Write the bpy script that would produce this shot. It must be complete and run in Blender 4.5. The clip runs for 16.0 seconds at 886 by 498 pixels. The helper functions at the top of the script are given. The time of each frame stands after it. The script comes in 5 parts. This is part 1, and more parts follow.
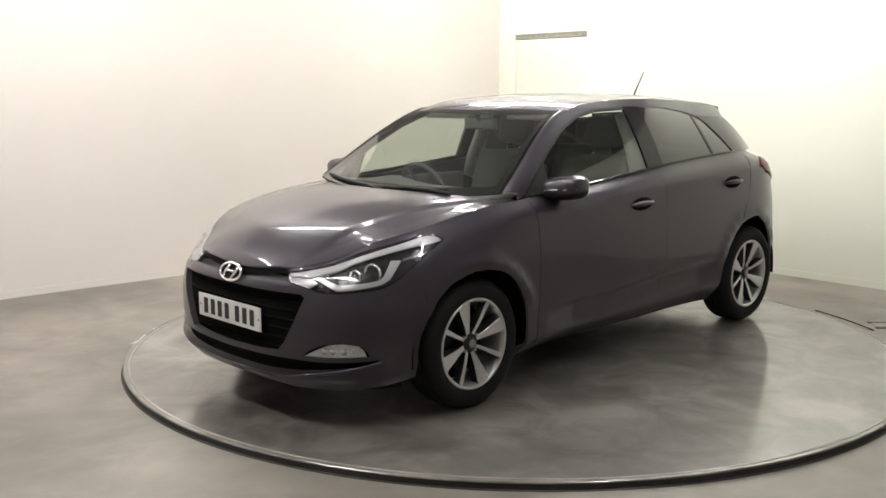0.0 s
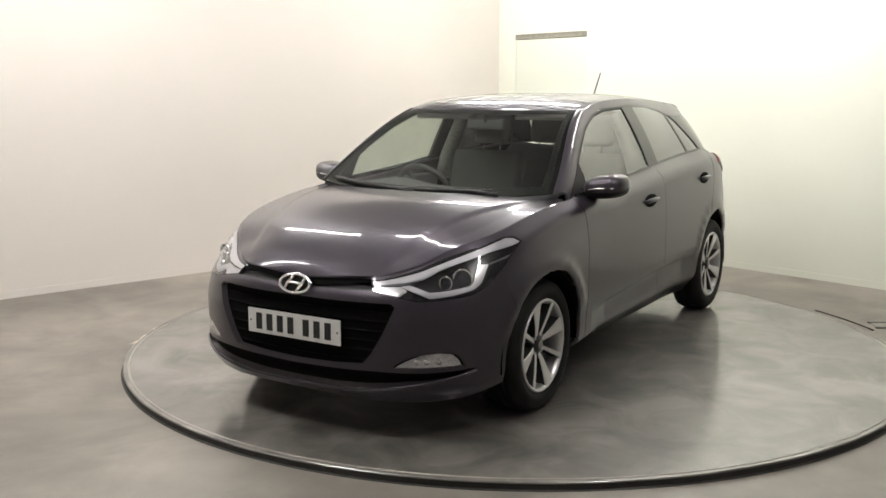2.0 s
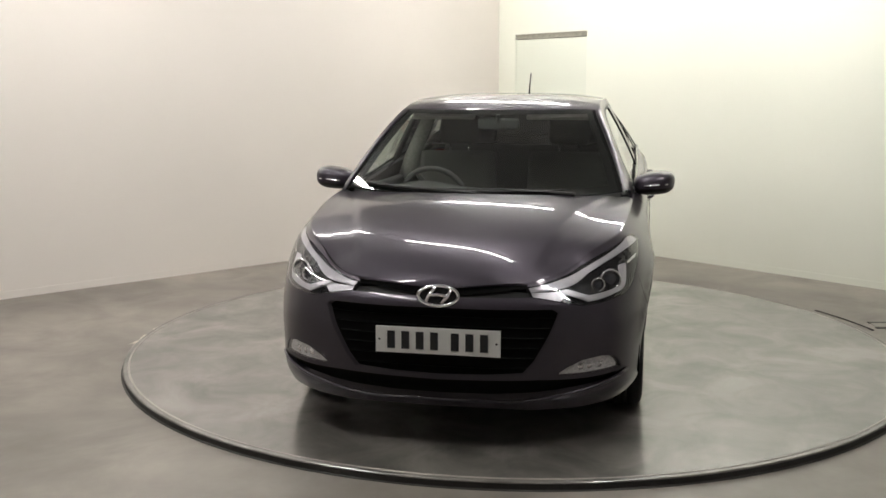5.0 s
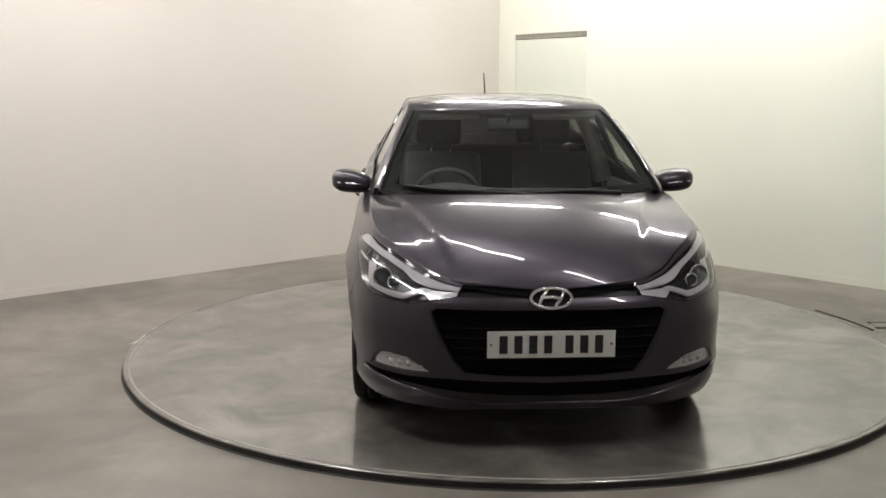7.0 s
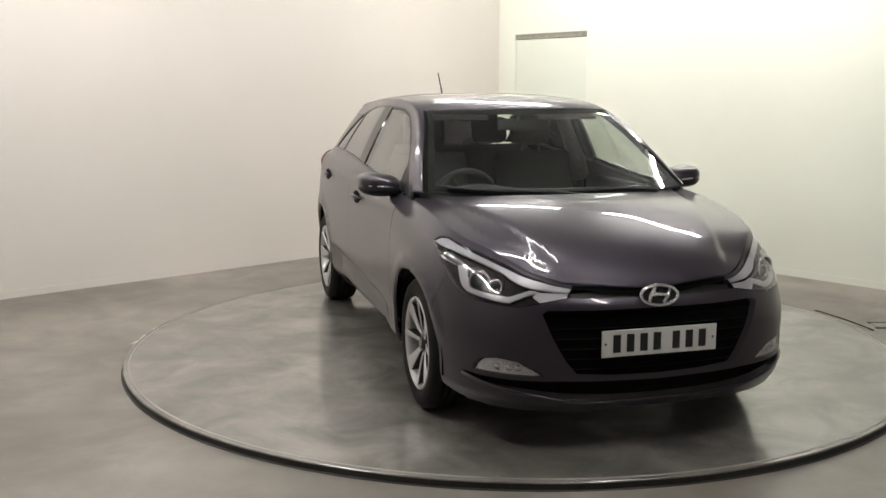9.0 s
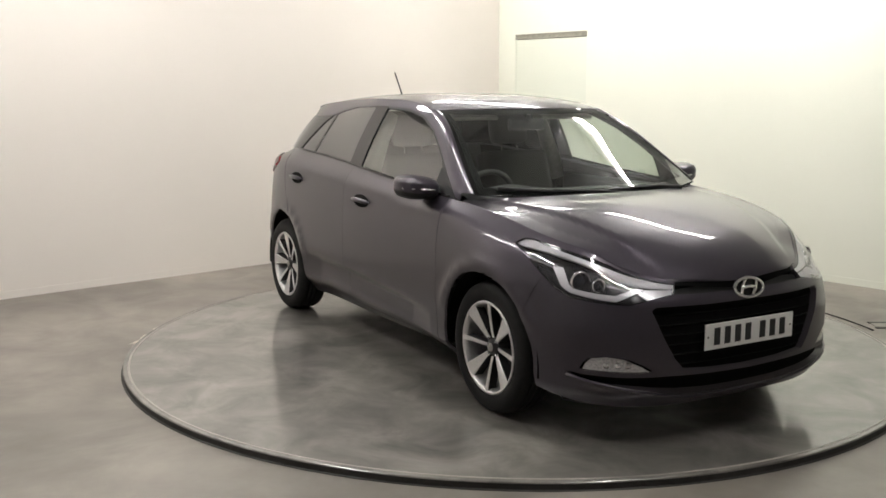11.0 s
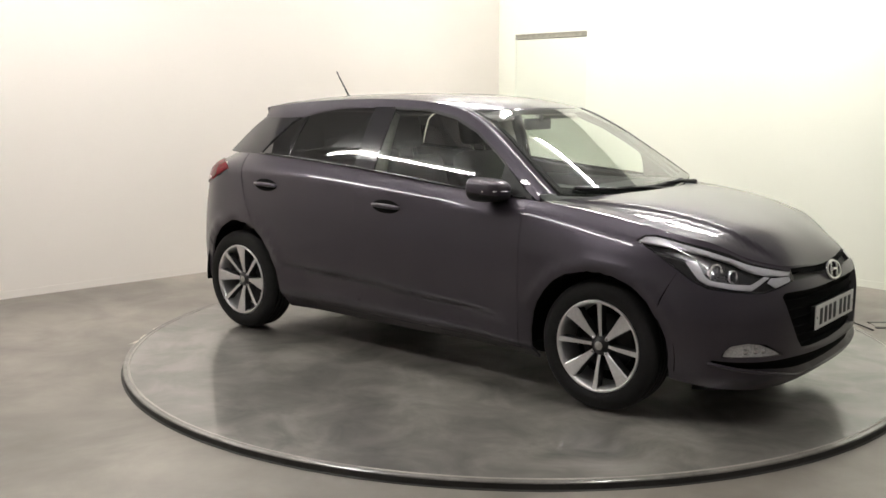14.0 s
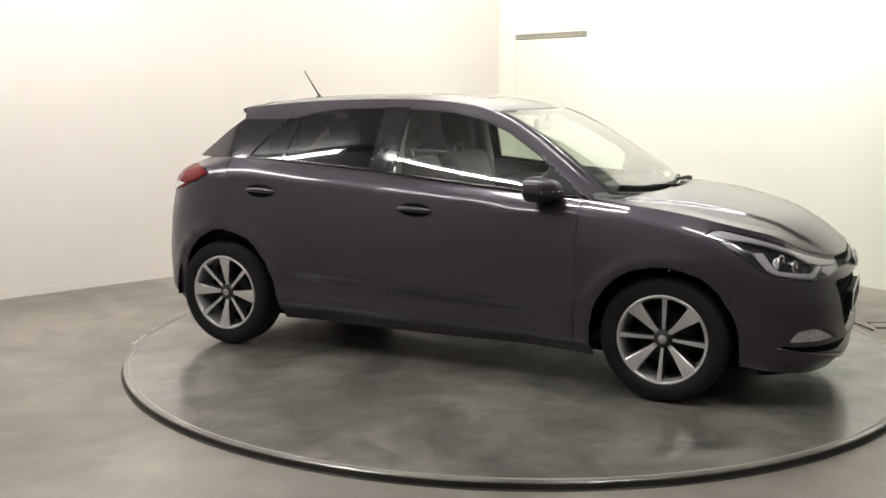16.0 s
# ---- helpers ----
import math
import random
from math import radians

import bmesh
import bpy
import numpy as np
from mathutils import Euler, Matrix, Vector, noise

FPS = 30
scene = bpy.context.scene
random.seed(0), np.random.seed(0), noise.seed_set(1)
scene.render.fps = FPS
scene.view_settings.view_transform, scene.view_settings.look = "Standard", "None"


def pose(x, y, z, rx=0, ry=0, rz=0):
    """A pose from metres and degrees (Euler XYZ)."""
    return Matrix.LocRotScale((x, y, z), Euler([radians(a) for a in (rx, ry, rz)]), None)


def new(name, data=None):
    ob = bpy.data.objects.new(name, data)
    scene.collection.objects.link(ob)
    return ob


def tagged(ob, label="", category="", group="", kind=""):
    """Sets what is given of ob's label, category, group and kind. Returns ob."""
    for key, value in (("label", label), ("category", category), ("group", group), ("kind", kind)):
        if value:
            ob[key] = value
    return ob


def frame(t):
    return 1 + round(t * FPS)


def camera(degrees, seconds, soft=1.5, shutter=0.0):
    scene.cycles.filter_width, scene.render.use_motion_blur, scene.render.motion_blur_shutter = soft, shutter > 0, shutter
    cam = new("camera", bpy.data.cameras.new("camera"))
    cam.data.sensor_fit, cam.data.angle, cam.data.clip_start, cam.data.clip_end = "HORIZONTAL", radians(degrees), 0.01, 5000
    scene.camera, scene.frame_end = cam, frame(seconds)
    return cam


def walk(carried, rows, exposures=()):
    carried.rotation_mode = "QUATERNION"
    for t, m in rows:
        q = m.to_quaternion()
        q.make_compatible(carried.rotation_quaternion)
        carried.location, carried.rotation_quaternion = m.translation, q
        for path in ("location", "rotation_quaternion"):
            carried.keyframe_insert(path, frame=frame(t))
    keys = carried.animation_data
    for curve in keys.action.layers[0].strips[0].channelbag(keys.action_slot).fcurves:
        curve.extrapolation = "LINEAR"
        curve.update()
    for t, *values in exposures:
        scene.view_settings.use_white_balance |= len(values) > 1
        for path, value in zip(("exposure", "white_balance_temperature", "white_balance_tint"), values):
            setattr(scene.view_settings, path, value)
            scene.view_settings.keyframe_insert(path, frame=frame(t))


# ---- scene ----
cam = camera(48.8, 16.0, soft=1.6)
EYE = Vector((0.0, -5.778, 1.467))
VIEW = pose(*EYE, 90 - 9.108, 0, 3.98)
walk(cam, [(0.0, VIEW), (16.0, VIEW)], [(0.0, 0.05), (2.0, -0.04), (4.0, -0.26), (7.0, -0.34), (9.0, -0.29), (11.5, -0.15), (13.5, -0.03), (16.0, 0.05)])

# ---------------------------------------------------------------- light
world = bpy.data.worlds.new("world")
scene.world = world
world.use_nodes = True
world.node_tree.nodes["Background"].inputs[0].default_value = (0.9, 0.95, 1.0, 1)
world.node_tree.nodes["Background"].inputs[1].default_value = 0.02

FLOOR_Z = -0.035
CEIL_Z = 2.95
CORNER = Vector((-0.14, 4.74, 0))
DIR_L = Vector((0.6923, 0.7216, 0))
DIR_R = Vector((0.719, -0.695, 0))


# ---------------------------------------------------------------- materials
def node_mat(name):
    m = bpy.data.materials.new(name)
    m.use_nodes = True
    nt = m.node_tree
    return m, nt, nt.nodes["Principled BSDF"]


def nnode(nt, kind, **values):
    n = nt.nodes.new(kind)
    for k, val in values.items():
        n.inputs[k.replace("_", " ")].default_value = val
    return n


def noise_mix(nt, bsdf, col_a, col_b, scale, detail=4.0, lo=0.35, hi=0.65, stretch=(1, 1, 1)):
    """Base colour that wanders between two colours."""
    tc = nt.nodes.new("ShaderNodeTexCoord")
    mp = nt.nodes.new("ShaderNodeMapping")
    mp.inputs["Scale"].default_value = stretch
    n = nnode(nt, "ShaderNodeTexNoise", Scale=scale, Detail=detail)
    r = nt.nodes.new("ShaderNodeValToRGB")
    r.color_ramp.elements[0].position, r.color_ramp.elements[1].position = lo, hi
    r.color_ramp.elements[0].color, r.color_ramp.elements[1].color = (*col_a, 1), (*col_b, 1)
    nt.links.new(tc.outputs["Object"], mp.inputs["Vector"])
    nt.links.new(mp.outputs["Vector"], n.inputs["Vector"])
    nt.links.new(n.outputs["Fac"], r.inputs["Fac"])
    nt.links.new(r.outputs["Color"], bsdf.inputs["Base Color"])
    return mp, n, r


def add_bump(nt, bsdf, scale, strength, dist=0.002):
    tc = nt.nodes.new("ShaderNodeTexCoord")
    n = nnode(nt, "ShaderNodeTexNoise", Scale=scale, Detail=5.0)
    b = nnode(nt, "ShaderNodeBump", Strength=strength, Distance=dist)
    nt.links.new(tc.outputs["Object"], n.inputs["Vector"])
    nt.links.new(n.outputs["Fac"], b.inputs["Height"])
    nt.links.new(b.outputs["Normal"], bsdf.inputs["Normal"])


def plain(name, col, rough=0.5, metal=0.0, vary=0.12, scale=30.0, bump=0.0, coat=0.0, spec=0.5):
    m, nt, b = node_mat(name)
    dark = tuple(c * (1 - vary) for c in col)
    lite = tuple(min(1, c * (1 + vary)) for c in col)
    noise_mix(nt, b, dark, lite, scale)
    b.inputs["Roughness"].default_value = rough
    b.inputs["Metallic"].default_value = metal
    b.inputs["Coat Weight"].default_value = coat
    b.inputs["Coat Roughness"].default_value = 0.03
    b.inputs["Specular IOR Level"].default_value = spec
    if bump:
        add_bump(nt, b, scale * 3, bump)
    return m


def wall_paint(name, col):
    m, nt, b = node_mat(name)
    noise_mix(nt, b, tuple(c * 0.96 for c in col), col, 0.9, 6.0, 0.3, 0.7)
    b.inputs["Roughness"].default_value = 0.55
    add_bump(nt, b, 60, 0.12, 0.001)
    return m


def floor_mat(name, col_a, col_b, stain, rough_lo, rough_hi, scale=0.8, bump=0.05, spec=0.5, coat=0.0, grain=1.9, dirt=0.62):
    """Sealed concrete or worn plate: broad clouds, finer stains, uneven gloss."""
    m, nt, b = node_mat(name)
    tc = nt.nodes.new("ShaderNodeTexCoord")
    big = nnode(nt, "ShaderNodeTexNoise", Scale=scale, Detail=5.0, Roughness=0.6)
    fine = nnode(nt, "ShaderNodeTexNoise", Scale=scale * grain, Detail=5.0, Roughness=0.60, Distortion=0.7)
    ra = nt.nodes.new("ShaderNodeValToRGB")
    ra.color_ramp.elements[0].position, ra.color_ramp.elements[1].position = 0.34, 0.68
    ra.color_ramp.elements[0].color, ra.color_ramp.elements[1].color = (*col_a, 1), (*col_b, 1)
    rb = nt.nodes.new("ShaderNodeValToRGB")
    rb.color_ramp.elements[0].position, rb.color_ramp.elements[1].position = 0.36, 0.74
    mix = nt.nodes.new("ShaderNodeMix")
    mix.data_type = "RGBA"
    mix.inputs["B"].default_value = (*stain, 1)
    sub = nt.nodes.new("ShaderNodeMath")
    sub.operation = "MULTIPLY"
    sub.inputs[1].default_value = dirt
    rr = nt.nodes.new("ShaderNodeMapRange")
    rr.inputs["From Min"].default_value, rr.inputs["From Max"].default_value = 0.15, 0.85
    rr.inputs["To Min"].default_value, rr.inputs["To Max"].default_value = rough_lo, rough_hi
    lk = nt.links.new
    lk(tc.outputs["Object"], big.inputs["Vector"])
    lk(tc.outputs["Object"], fine.inputs["Vector"])
    lk(big.outputs["Fac"], ra.inputs["Fac"])
    lk(fine.outputs["Fac"], rb.inputs["Fac"])
    lk(rb.outputs["Color"], sub.inputs[0])
    lk(ra.outputs["Color"], mix.inputs["A"])
    lk(sub.outputs["Value"], mix.inputs["Factor"])
    lk(mix.outputs["Result"], b.inputs["Base Color"])
    lk(fine.outputs["Fac"], rr.inputs["Value"])
    lk(rr.outputs["Result"], b.inputs["Roughness"])
    b.inputs["Specular IOR Level"].default_value = spec
    b.inputs["Coat Weight"].default_value = coat
    b.inputs["Coat Roughness"].default_value = 0.13
    if bump:
        add_bump(nt, b, 25, bump, 0.001)
    return m


def glass_mat(name, col, rough=0.0, power=4.0):
    """Thin glass: a tinted clear pane with a reflecting face."""
    m = bpy.data.materials.new(name)
    m.use_nodes = True
    nt = m.node_tree
    nt.nodes.clear()
    out = nt.nodes.new("ShaderNodeOutputMaterial")
    tr = nnode(nt, "ShaderNodeBsdfTransparent", Color=(*col, 1))
    gl = nnode(nt, "ShaderNodeBsdfGlossy", Roughness=rough, Color=(1, 1, 1, 1))
    lw = nnode(nt, "ShaderNodeLayerWeight", Blend=0.5)
    pw = nt.nodes.new("ShaderNodeMath")
    pw.operation = "POWER"
    pw.inputs[1].default_value = power
    ma = nt.nodes.new("ShaderNodeMath")
    ma.operation = "MULTIPLY_ADD"
    ma.inputs[1].default_value, ma.inputs[2].default_value = 0.9, 0.080
    mx = nt.nodes.new("ShaderNodeMixShader")
    nt.links.new(lw.outputs["Facing"], pw.inputs[0])
    nt.links.new(pw.outputs[0], ma.inputs[0])
    nt.links.new(ma.outputs[0], mx.inputs[0])
    nt.links.new(tr.outputs[0], mx.inputs[1])
    nt.links.new(gl.outputs[0], mx.inputs[2])
    nt.links.new(mx.outputs[0], out.inputs[0])
    return m


def car_paint():
    m, nt, b = node_mat("grey_metallic_paint")
    noise_mix(nt, b, (0.0375, 0.0320, 0.0415), (0.0525, 0.0450, 0.0580), 900.0, 2.0, 0.3, 0.7)
    b.inputs["Metallic"].default_value = 0.54
    b.inputs["Roughness"].default_value = 0.36
    b.inputs["Specular IOR Level"].default_value = 0.25
    b.inputs["Coat Weight"].default_value = 0.7
    b.inputs["Coat Roughness"].default_value = 0.02
    return m


def glow(name, col, strength):
    m = bpy.data.materials.new(name)
    m.use_nodes = True
    nt = m.node_tree
    nt.nodes.clear()
    out = nt.nodes.new("ShaderNodeOutputMaterial")
    em = nnode(nt, "ShaderNodeEmission", Color=(*col, 1), Strength=strength)
    nt.links.new(em.outputs[0], out.inputs[0])
    return m


M_WALL_L = wall_paint("cream_wall_paint", (0.80, 0.75, 0.70))
M_WALL_R = wall_paint("white_wall_paint", (0.80, 0.812, 0.713))
# grey for the two unseen walls, set to dim what the car reflects
M_WALL_B = wall_paint("dimmed_unseen_wall", (0.37, 0.36, 0.345))
M_CEIL = wall_paint("ceiling_paint", (0.27, 0.27, 0.27))
M_FLOOR = floor_mat("sealed_concrete", (0.150, 0.133, 0.114), (0.345, 0.312, 0.270), (0.095, 0.084, 0.072), 0.30, 0.46, spec=0.8)
M_PLATE = floor_mat("painted_steel_plate", (0.125, 0.117, 0.105), (0.315, 0.296, 0.266), (0.040, 0.037, 0.033), 0.30, 0.42, 0.9, 0.0, 0.7, coat=1.0, grain=3.2, dirt=0.95)
M_RING = floor_mat("worn_ring", (0.16, 0.148, 0.132), (0.34, 0.315, 0.28), (0.40, 0.375, 0.335), 0.3, 0.55, 1.6)
M_CHIPPED = plain("chipped_edging", (0.50, 0.46, 0.41), 0.6, 0, 0.45, 9.0, 0.3)
M_RUBBER_EDGE = plain("black_edge_rubber", (0.02, 0.018, 0.016), 0.6)
M_PAINT = car_paint()
M_BLACK = plain("black_plastic", (0.009, 0.009, 0.009), 0.5, spec=0.3)
M_GLOSS_BLACK = plain("gloss_black", (0.014, 0.013, 0.015), 0.10)
# near-black, so that gaps and recesses read as unlit
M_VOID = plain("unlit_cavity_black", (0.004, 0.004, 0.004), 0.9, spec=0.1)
M_TYRE = plain("tyre_rubber", (0.009, 0.0085, 0.0085), 0.7, bump=0.2, scale=60, spec=0.2)
M_ALLOY = plain("machined_alloy", (0.62, 0.61, 0.61), 0.32, 0.75, 0.06, 90)
M_ALLOY_DARK = plain("dark_alloy", (0.018, 0.017, 0.018), 0.5, 0.3)
M_CHROME = plain("chrome", (0.85, 0.85, 0.86), 0.07, 1.0, 0.02)
M_SILVER = plain("silver_reflector", (0.75, 0.75, 0.78), 0.2, 0.8, 0.05)
M_LENS = glass_mat("lamp_lens", (0.93, 0.93, 0.95))
M_WS = glass_mat("windscreen_glass", (0.84, 0.89, 0.84))
M_SIDE_GLASS = glass_mat("side_glass", (0.74, 0.80, 0.74), power=3.5)
M_PRIVACY = glass_mat("privacy_glass", (0.030, 0.028, 0.032), power=3.6)
M_RED = plain("red_lamp_plastic", (0.14, 0.005, 0.010), 0.22, 0, 0.1, spec=0.3)
M_PLATE_WHITE = plain("number_plate_white", (0.74, 0.74, 0.72), 0.35, 0, 0.03)
M_SEAT = plain("seat_cloth", (0.060, 0.058, 0.056), 0.9, scale=120, bump=0.3)
M_TRIM_GREY = plain("grey_cabin_trim", (0.27, 0.26, 0.24), 0.75, scale=50, bump=0.2)
M_DASH = plain("dashboard_plastic", (0.048, 0.047, 0.049), 0.6, scale=80, bump=0.3)
M_STRIP = plain("silver_white_strip", (0.47, 0.46, 0.48), 0.3, 0.3, 0.03)
M_LAMP_BACK = plain("lamp_housing_grey", (0.045, 0.044, 0.047), 0.22, 0.5)
M_FOG = plain("fog_reflector", (0.78, 0.78, 0.79), 0.25, 0.5, 0.25, 140, bump=0.4)
M_PROJ = plain("projector_glass", (0.03, 0.032, 0.04), 0.03, coat=1.0)
M_INK = plain("black_print", (0.012, 0.012, 0.014), 0.5)
M_DOOR = wall_paint("door_paint", (0.74, 0.765, 0.67))
M_DOOR_TRIM = plain("door_frame_grey", (0.30, 0.29, 0.24), 0.5)
M_LAMP = glow("tube_glow", (1.0, 0.97, 0.93), 108.0)
M_LAMP_BODY = plain("lamp_housing", (0.8, 0.8, 0.78), 0.4)


# ---------------------------------------------------------------- mesh helpers
def mesh_object(name, bm, mat, parent=None, label="", smooth=True):
    me = bpy.data.meshes.new(name)
    bm.to_mesh(me)
    bm.free()
    if smooth:
        for p in me.polygons:
            p.use_smooth = True
    for m in (mat if isinstance(mat, (list, tuple)) else [mat]):
        me.materials.append(m)
    ob = new(name, me)
    if parent is not None:
        ob.parent = parent
    if label:
        ob["label"] = label
    return ob


def part(name, bm, mat, parent, label="", smooth=False):
    return mesh_object(name, bm, mat, parent, label, smooth)


def box(bm, cx, cy, cz, sx, sy, sz, m=None, bevel=0.0):
    r = bmesh.ops.create_cube(bm, size=1.0)
    vs = r["verts"]
    bmesh.ops.scale(bm, vec=(sx, sy, sz), verts=vs)
    if bevel:
        es = list({e for v in vs for e in v.link_edges})
        b = bmesh.ops.bevel(bm, geom=es, offset=bevel, segments=2, affect="EDGES", profile=0.6)
        vs = list({v for f in b["faces"] for v in f.verts} | {v for v in vs if v.is_valid})
    bmesh.ops.translate(bm, vec=(cx, cy, cz), verts=vs)
    if m is not None:
        bmesh.ops.transform(bm, matrix=m, verts=vs)
    return vs


def lathe(bm, prof, n=48, axis="Y", close=False):
    """Revolve (radius, offset) pairs round an axis."""
    rings = []
    for k in range(n):
        a = 2 * math.pi * k / n
        ring = []
        for r, h in prof:
            if axis == "Y":
                ring.append(bm.verts.new((r * math.cos(a), h, r * math.sin(a))))
            else:
                ring.append(bm.verts.new((r * math.cos(a), r * math.sin(a), h)))
        rings.append(ring)
    for k in range(n):
        a, b = rings[k], rings[(k + 1) % n]
        for i in range(len(prof) - 1):
            bm.faces.new((a[i], b[i], b[i + 1], a[i + 1]))
    return rings


def tube(bm, pts, r, n=8, cap=True):
    """A round bar along points; r may be a list."""
    pts = [Vector(p) for p in pts]
    rs = r if isinstance(r, (list, tuple)) else [r] * len(pts)
    rings = []
    for i, p in enumerate(pts):
        d = (pts[min(i + 1, len(pts) - 1)] - pts[max(i - 1, 0)]).normalized()
        q = d.to_track_quat("Z", "Y")
        rings.append([bm.verts.new(p + q @ Vector((rs[i] * math.cos(2 * math.pi * k / n), rs[i] * math.sin(2 * math.pi * k / n), 0))) for k in range(n)])
    for a, b in zip(rings, rings[1:]):
        for k in range(n):
            bm.faces.new((a[k], a[(k + 1) % n], b[(k + 1) % n], b[k]))
    if cap:
        bm.faces.new(rings[0][::-1])
        bm.faces.new(rings[-1])


def prism(bm, poly, h0, h1, m):
    """Extrude a polygon of (a, b) between heights, placed by m."""
    lo = [bm.verts.new(m @ Vector((a, b, h0))) for a, b in poly]
    hi = [bm.verts.new(m @ Vector((a, b, h1))) for a, b in poly]
    n = len(poly)
    bm.faces.new(lo[::-1])
    bm.faces.new(hi)
    for i in range(n):
        bm.faces.new((lo[i], lo[(i + 1) % n], hi[(i + 1) % n], hi[i]))


# ---------------------------------------------------------------- room
def flat_matrix(origin, along, up=Vector((0, 0, 1))):
    """x runs along the wall, y up, z out of the wall's face."""
    a = along.normalized()
    n = a.cross(up).normalized()
    return Matrix(((a.x, up.x, n.x, origin.x), (a.y, up.y, n.y, origin.y), (a.z, up.z, n.z, origin.z), (0, 0, 0, 1)))


ROOM = 9.4
P_L = CORNER - DIR_L * ROOM
P_R = CORNER + DIR_R * ROOM
P_B = CORNER - DIR_L * ROOM + DIR_R * ROOM
DOOR_A, DOOR_B, DOOR_TOP = 0.235, 1.192, 2.056


def wall(name, a, b, mat, label, hole=None):
    along = (b - a)
    length = along.length
    m = flat_matrix(Vector((a.x, a.y, 0)), along)
    bm = bmesh.new()
    h0, h1 = FLOOR_Z - 0.1, CEIL_Z
    if hole:
        x0, x1, top = hole
        prism(bm, [(0, h0), (x0, h0), (x0, top), (x1, top), (x1, h0), (length, h0), (length, h1), (0, h1)], -0.15, 0.0, m)
    else:
        prism(bm, [(-0.15, h0), (length, h0), (length, h1), (-0.15, h1)], -0.15, 0.0, m)
    bmesh.ops.recalc_face_normals(bm, faces=bm.faces)
    return tagged(mesh_object(name, bm, mat, smooth=False), label, "wall", kind="structure"), m


def build_room():
    bm = bmesh.new()
    ps = [CORNER, P_R, P_B, P_L]
    c = sum(ps, Vector()) / 4
    prism(bm, [((p - c) * 1.03 + c).to_tuple()[:2] for p in ps][::-1], FLOOR_Z - 0.1, FLOOR_Z, Matrix())
    bmesh.ops.recalc_face_normals(bm, faces=bm.faces)
    tagged(mesh_object("floor", bm, M_FLOOR, smooth=False), "worn sealed grey-brown concrete floor round the turntable", "floor", kind="structure")
    bm = bmesh.new()
    prism(bm, [((p - c) * 1.03 + c).to_tuple()[:2] for p in ps], CEIL_Z, CEIL_Z + 0.12, Matrix())
    bmesh.ops.recalc_face_normals(bm, faces=bm.faces)
    tagged(mesh_object("ceiling", bm, M_CEIL, smooth=False), "plain dark grey painted ceiling", "ceiling", kind="structure")
    wall("wall_west", P_L, CORNER, M_WALL_L, "smooth cream-white painted wall meeting the concrete floor")
    _, mr = wall("wall_east", CORNER, P_R, M_WALL_R, "smooth white painted wall with a flush door near its corner", (DOOR_A, DOOR_B, DOOR_TOP))
    # both out of view, darkened to shape the car's reflections
    wall("wall_south_east", P_R, P_B, M_WALL_B, "plain unseen wall, darkened to grey to dim reflections in the car")
    wall("wall_south_west", P_B, P_L, M_WALL_B, "plain unseen wall, darkened to grey to dim reflections in the car")
    # door set back in its opening, with a grey head frame
    door = tagged(new("door_1"), "closed pale green-white flush door under a grey frame head", "door", kind="structure")
    bm = bmesh.new()
    prism(bm, [(DOOR_A + 0.012, FLOOR_Z + 0.01), (DOOR_B - 0.012, FLOOR_Z + 0.01), (DOOR_B - 0.012, DOOR_TOP - 0.055), (DOOR_A + 0.012, DOOR_TOP - 0.055)], -0.06, -0.014, mr)
    bmesh.ops.recalc_face_normals(bm, faces=bm.faces)
    part("door_leaf", bm, M_DOOR, door)
    bm = bmesh.new()
    for y0, y1, d in ((DOOR_TOP - 0.010, DOOR_TOP - 0.001, 0.003), (DOOR_TOP - 0.038, DOOR_TOP - 0.010, -0.012), (DOOR_TOP - 0.050, DOOR_TOP - 0.038, 0.0)):
        prism(bm, [(DOOR_A + 0.001, y0), (DOOR_B - 0.001, y0), (DOOR_B - 0.001, y1), (DOOR_A + 0.001, y1)], -0.12, d, mr)
    bmesh.ops.recalc_face_normals(bm, faces=bm.faces)
    part("frame_head", bm, M_DOOR_TRIM, door, "grey metal frame head")
    for x0 in (DOOR_A + 0.0005, DOOR_B - 0.0125):
        bm = bmesh.new()
        prism(bm, [(x0, FLOOR_Z + 0.001), (x0 + 0.012, FLOOR_Z + 0.001), (x0 + 0.012, DOOR_TOP - 0.052), (x0, DOOR_TOP - 0.052)], -0.12, -0.006, mr)
        bmesh.ops.recalc_face_normals(bm, faces=bm.faces)
        part("frame_jamb", bm, M_DOOR, door)


def tube_light(x, y, z, yaw, length):
    """A surface fluorescent fitting: housing, two end caps, glowing tube."""
    ob = tagged(new("ceiling_light"), "white fluorescent batten with a glowing tube on the ceiling, one of the set added as fill", "lamp", "ceiling battens")
    ob.matrix_world = pose(x, y, z, 0, 0, yaw)
    bm = bmesh.new()
    box(bm, 0, 0, 0.055, length, 0.09, 0.05, bevel=0.006)
    part("housing", bm, M_LAMP_BODY, ob)
    bm = bmesh.new()
    tube(bm, [(-length / 2 + 0.03, 0, 0), (length / 2 - 0.03, 0, 0)], 0.026, 12)
    part("tube", bm, M_LAMP, ob, "glowing tube")
    for s in (-1, 1):
        bm = bmesh.new()
        box(bm, s * (length / 2 - 0.015), 0, 0.01, 0.03, 0.05, 0.06, bevel=0.004)
        part("end_cap", bm, M_LAMP_BODY, ob)
    return ob


